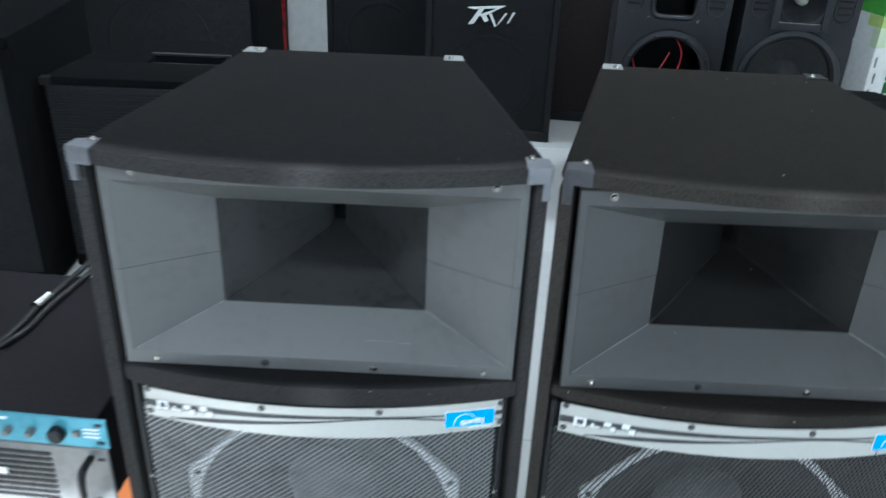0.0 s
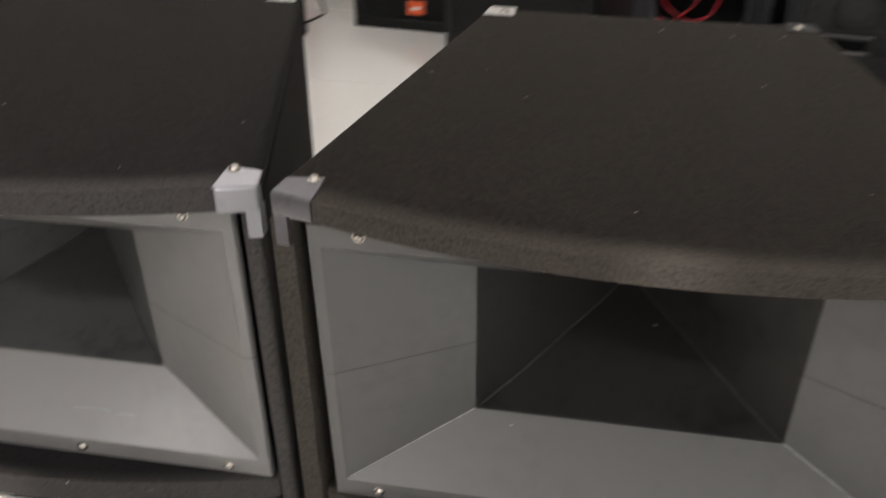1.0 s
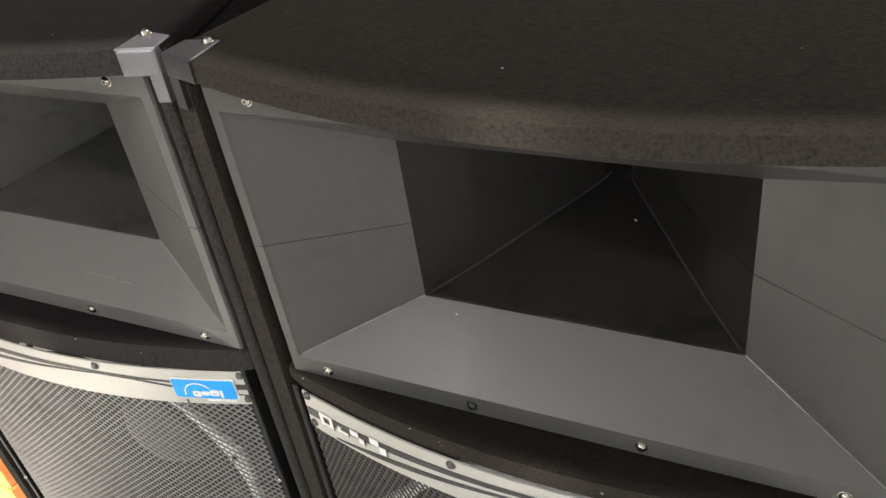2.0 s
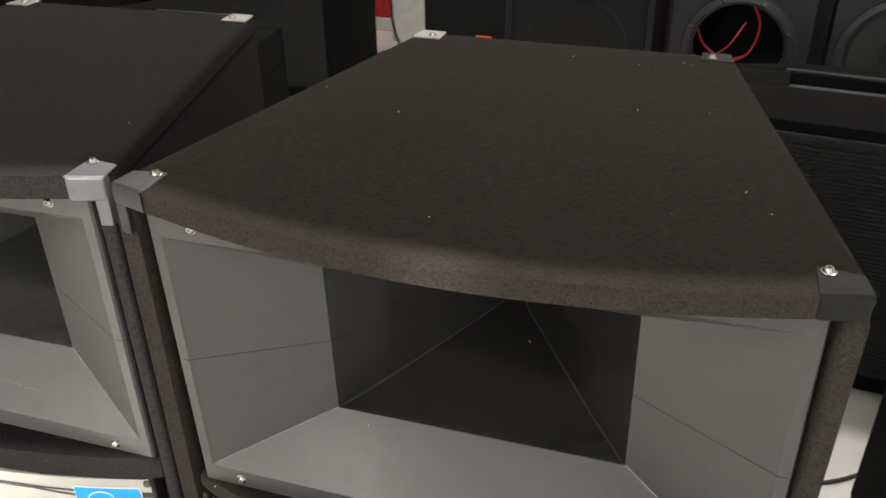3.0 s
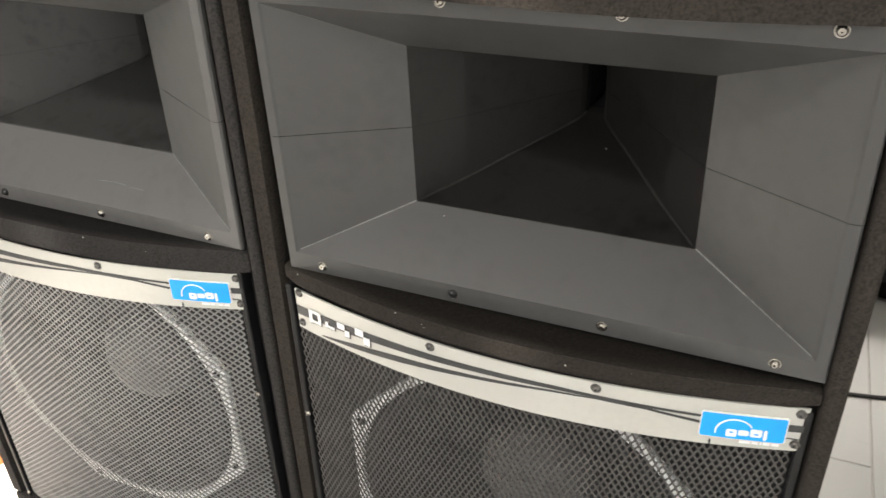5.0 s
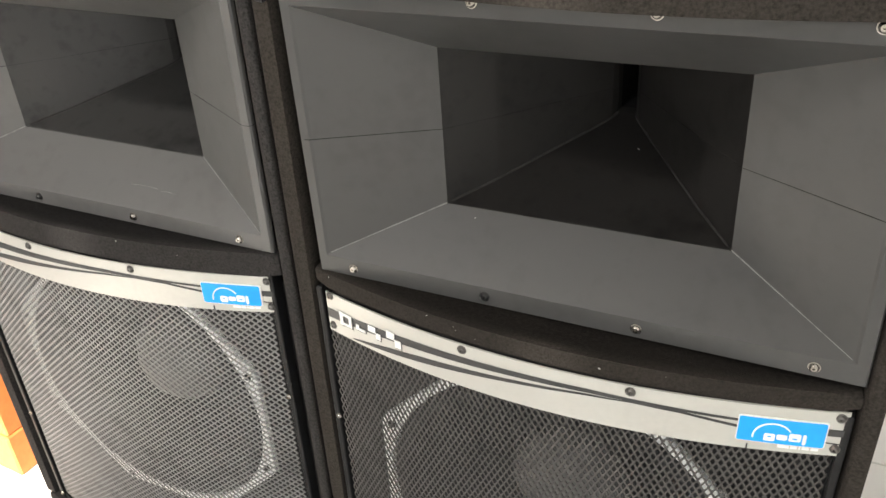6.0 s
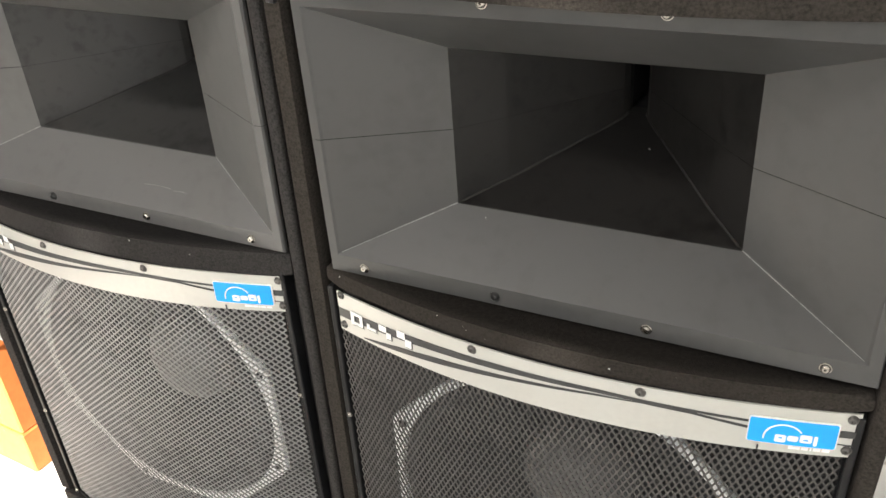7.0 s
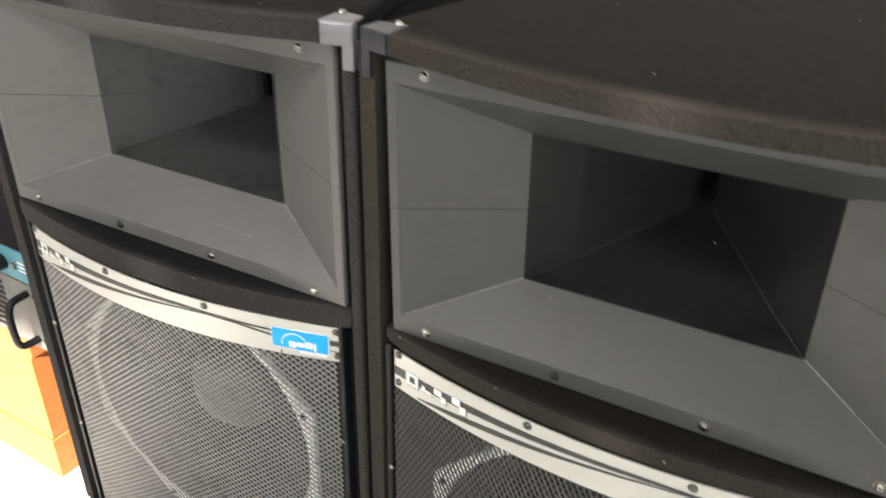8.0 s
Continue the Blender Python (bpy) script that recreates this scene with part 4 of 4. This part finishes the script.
# rising row of plain shapes in the maker's colours
for k in range(7):
    part("print_bar", boxes((0.078, 0.146, -0.003, -0.001, 0.325 + 0.047 * k, 0.365 + 0.047 * k), bevel=0.0009), PRINT_GREEN, carton)
part("print_mark", boxes((0.082, 0.158, -0.003, -0.001, 0.656, 0.690)), BADGE_RED, carton)
for k in range(5):
    part("print_line", boxes((0.012 + 0.009 * (k % 2), 0.020 + 0.009 * (k % 2), -0.0025, -0.001, 0.34 + 0.055 * k, 0.375 + 0.055 * k)), PRINT_GREY, carton)
words = bpy.data.curves.new("slogan", "FONT")
words.body, words.size, words.extrude = "it's real joy", 0.034, 0.0005
slogan = new("slogan", words)
slogan.parent = carton
slogan.matrix_basis = pose(0.186, -0.0035, 0.500, 90, -90, 0)
words.materials.append(PRINT_GREY)
block = thing("cardboard_block", pose(1.335, 2.945, 0.7865, 0, 0, 24), "small brown cardboard block lying on the carton", "box")
part("body", box(bmesh.new(), 0, 0.085, -0.02, 0.05, 0.0, 0.042, 0.002, 1), CARD, block)
coil = thing("wire_coil", pose(1.28, 2.98, 0.787), "loose bundle of pale wires lying on the carton", "cable")
for k in range(7):
    rnd = random.Random(k)
    pts = [(-0.05 + 0.03 * q + rnd.uniform(-0.015, 0.015), rnd.uniform(-0.05, 0.08), 0.006 + rnd.uniform(0.0, 0.045) * math.sin(q / 5 * math.pi)) for q in range(6)]
    part("strand", tube(bmesh.new(), spline(pts, 6), 0.0035, 6), WIRE_W if k % 3 else RED, coil, smooth=60)

# ---- amplifiers on orange cartons ----
for z0, z1, xr, dy in ((0.0, 0.088, -0.560, 0.0), (0.0885, 0.268, -0.562, 0.004), (0.2685, 0.303, -0.552, 0.002)):
    c = thing("orange_carton", pose(xr, 0.905 + dy, z0), "plain orange cardboard carton stacked under the amplifiers", "box", "stack of orange cartons")
    part("body", box(bmesh.new(), -0.46, 0, 0, 0.40, 0, z1 - z0, 0.003, 1), ORANGE_CARD, c)
    part("tape", boxes((-0.27, -0.20, -0.0008, 0.4, z1 - z0 - 0.0005, z1 - z0 + 0.0004)), ORANGE_CARD, c)

amp = thing("power_amplifier", pose(-0.49, 0.912, 0.304), "grey-faced rack power amplifier with bar handles", "amplifier")
part("chassis", box(bmesh.new(), -0.465, -0.016, 0.006, 0.48, 0.0, 0.123, 0.003, 1), AMP_TOP, amp)
face = part("face", box(bmesh.new(), -0.482, 0.0, 0.0, 0.006, 0.0, 0.123, 0.0015, 1), AMP_GREY, amp, "brushed grey front plate")
for x in (-0.455, -0.028):
    part("handle", tube(bmesh.new(), spline([(x, 0.0, 0.020), (x, -0.030, 0.025), (x, -0.036, 0.062), (x, -0.030, 0.100), (x, 0.0, 0.105)], 5), 0.006, 10), BLACK, amp, "black bar handle", smooth=50)
for k in range(9):
    part("vent_slot", boxes((-0.40, -0.09, -0.0015, 0.001, 0.015 + 0.011 * k, 0.0205 + 0.011 * k)), BLACK, face)
part("display", boxes((-0.225, -0.165, -0.003, -0.001, 0.060, 0.072)), WHITE_INK, face, "pale name plate")
for x in (-0.470, -0.012):
    for z in (0.020, 0.103):
        part("rack_hole", boxes((x - 0.006, x + 0.006, -0.001, 0.001, z - 0.003, z + 0.003), bevel=0.0008), BLACK, face)

proc = thing("signal_processor", pose(-0.485, 0.912, 0.428), "pale blue one-unit rack processor with knobs, on the amplifier", "audio processor")
part("chassis", box(bmesh.new(), -0.465, -0.016, 0.004, 0.15, 0.001, 0.053, 0.002, 1), AMP_TOP, proc)
face = part("face", box(bmesh.new(), -0.482, 0.0, 0.0, 0.004, 0.001, 0.055, 0.001, 1), AMP_BLUE, proc, "pale blue front plate")
for x, r in ((-0.075, 0.013), (-0.115, 0.006), (-0.150, 0.006), (-0.185, 0.006), (-0.220, 0.006), (-0.30, 0.013), (-0.35, 0.006), (-0.39, 0.006)):
    part("knob", lathe(bmesh.new(), [(r, 0.0), (r * 0.95, -0.012), (r * 0.8, -0.014)], (x, 0, 0.026), "y", 18, True), BLACK if r > 0.01 else AMP_GREY, proc, smooth=40)
part("button", boxes((-0.052, -0.042, -0.004, 0.001, 0.022, 0.032), bevel=0.001), AMP_GREY, proc)
for k in range(3):
    part("print_line", boxes((-0.036, -0.012, -0.0008, 0.0002, 0.021 + 0.007 * k, 0.0235 + 0.007 * k)), WHITE_INK, face)
part("print_line", boxes((-0.20, -0.15, -0.0008, 0.0002, 0.043, 0.047)), WHITE_INK, face)
for x in (-0.470, -0.012):
    for z in (0.012, 0.045):
        part("rack_hole", boxes((x - 0.006, x + 0.006, -0.001, 0.001, z - 0.003, z + 0.003), bevel=0.0008), BLACK, face)

lead = thing("audio_cable", pose(-0.777, 1.273, 0.427), "black audio cables with a metal plug lying on the amplifier", "cable")
part("wire", tube(bmesh.new(), spline([(0.075, 0.30, -0.02), (0.045, 0.20, 0.030), (0.018, 0.125, 0.014), (0.004, 0.015, 0.010)]), 0.0055, 8), CABLE, lead, smooth=60)
part("wire", tube(bmesh.new(), spline([(0.085, 0.29, -0.03), (0.060, 0.20, 0.020), (0.034, 0.120, 0.007), (0.018, 0.0, 0.007), (0.012, -0.10, 0.007), (-0.03, -0.20, 0.007)]), 0.0055, 8), CABLE, lead, smooth=60)
part("wire", tube(bmesh.new(), spline([(-0.002, -0.015, 0.010), (-0.004, -0.07, 0.007), (-0.012, -0.14, 0.007), (-0.05, -0.22, 0.007)]), 0.0055, 8), CABLE, lead, smooth=60)
part("plug", tube(bmesh.new(), [(-0.003, -0.020, 0.012), (0.004, 0.018, 0.013)], 0.0105, 12), CHROME, lead, "bright metal plug", smooth=40)

# ---- small things on the floor ----
fc = thing("floor_cable", pose(0, 0, 0), "thin black cable lying across the white tiles", "cable")
part("wire", tube(bmesh.new(), spline([(0.60, 1.70, 0.004), (0.75, 1.735, 0.004), (0.82, 1.755, 0.004), (0.90, 1.80, 0.004), (1.0, 1.90, 0.004)]), 0.0038, 8), CABLE, fc, smooth=60)
wc = thing("power_lead", pose(0, 0, 0), "dark power lead hanging down by the pillar", "cable")
part("wire", tube(bmesh.new(), spline([(-1.055, 4.16, 0.45), (-1.055, 4.15, 0.15), (-1.03, 4.13, 0.05), (-1.00, 4.09, 0.007), (-1.03, 3.95, 0.007), (-1.08, 3.75, 0.007)]), 0.006, 8), CABLE, wc, smooth=60)
ped = thing("red_panel", pose(-1.42, 4.315, 0), "red patterned panel standing on a white plinth", "panel")
part("plinth", boxes((-0.35, 0.385, 0, 0.30, 0, 0.060), bevel=0.005), PAINT, ped, "white plinth")
part("panel", boxes((-0.34, 0.38, 0.02, 0.07, 0.061, 0.95), bevel=0.004), RED_PATTERN, ped, "dark red brocade-patterned face")

# ---- floor tiles ----
PITCH, JOINT = 0.93, 0.003
tile_bm = box(bmesh.new(), -PITCH / 2 + JOINT / 2, PITCH / 2 - JOINT / 2, -PITCH / 2 + JOINT / 2, PITCH / 2 - JOINT / 2, -0.010, 0.0, 0.0012, 1)
TILE_ME = bpy.data.meshes.new("tile")
tile_bm.to_mesh(TILE_ME)
tile_bm.free()
TILE_ME.materials.append(TILE)
floor_ob = bpy.data.objects["floor"]
turn = pose(0.80, 1.56, 0, 0, 0, 4.2)
for i in range(-6, 5):
    for j in range(-6, 5):
        # the courses on one side are laid staggered
        m = turn @ pose((i + 0.5) * PITCH, (j + (1.1 if i >= 0 else 0.5)) * PITCH, 0)
        c = m.translation
        if not (X0 - 0.6 < c.x < X1 + 0.6 and Y0 - 0.6 < c.y < Y1 + 0.6):
            continue
        me = TILE_ME
        if not (X0 + 0.6 < c.x < X1 - 0.6 and Y0 + 0.6 < c.y < Y1 - 0.6):
            # tiles cut along the walls
            bm = bmesh.new()
            bm.from_mesh(TILE_ME)
            back = m.inverted()
            for p, nrm in (((X0 + 0.004, 0, 0), (-1, 0, 0)), ((X1 - 0.004, 0, 0), (1, 0, 0)), ((0, Y0 - 0.14, 0), (0, -1, 0)), ((0, Y1 - 0.018, 0), (0, 1, 0))):
                bmesh.ops.bisect_plane(bm, geom=bm.verts[:] + bm.edges[:] + bm.faces[:], plane_co=back @ Vector(p), plane_no=back.to_3x3() @ Vector(nrm), clear_outer=True)
            if len(bm.faces) == 0:
                bm.free()
                continue
            me = bpy.data.meshes.new("tile")
            bm.to_mesh(me)
            bm.free()
            me.materials.append(TILE)
        t_ob = new("tile", me)
        t_ob.parent = floor_ob
        t_ob.matrix_basis = m
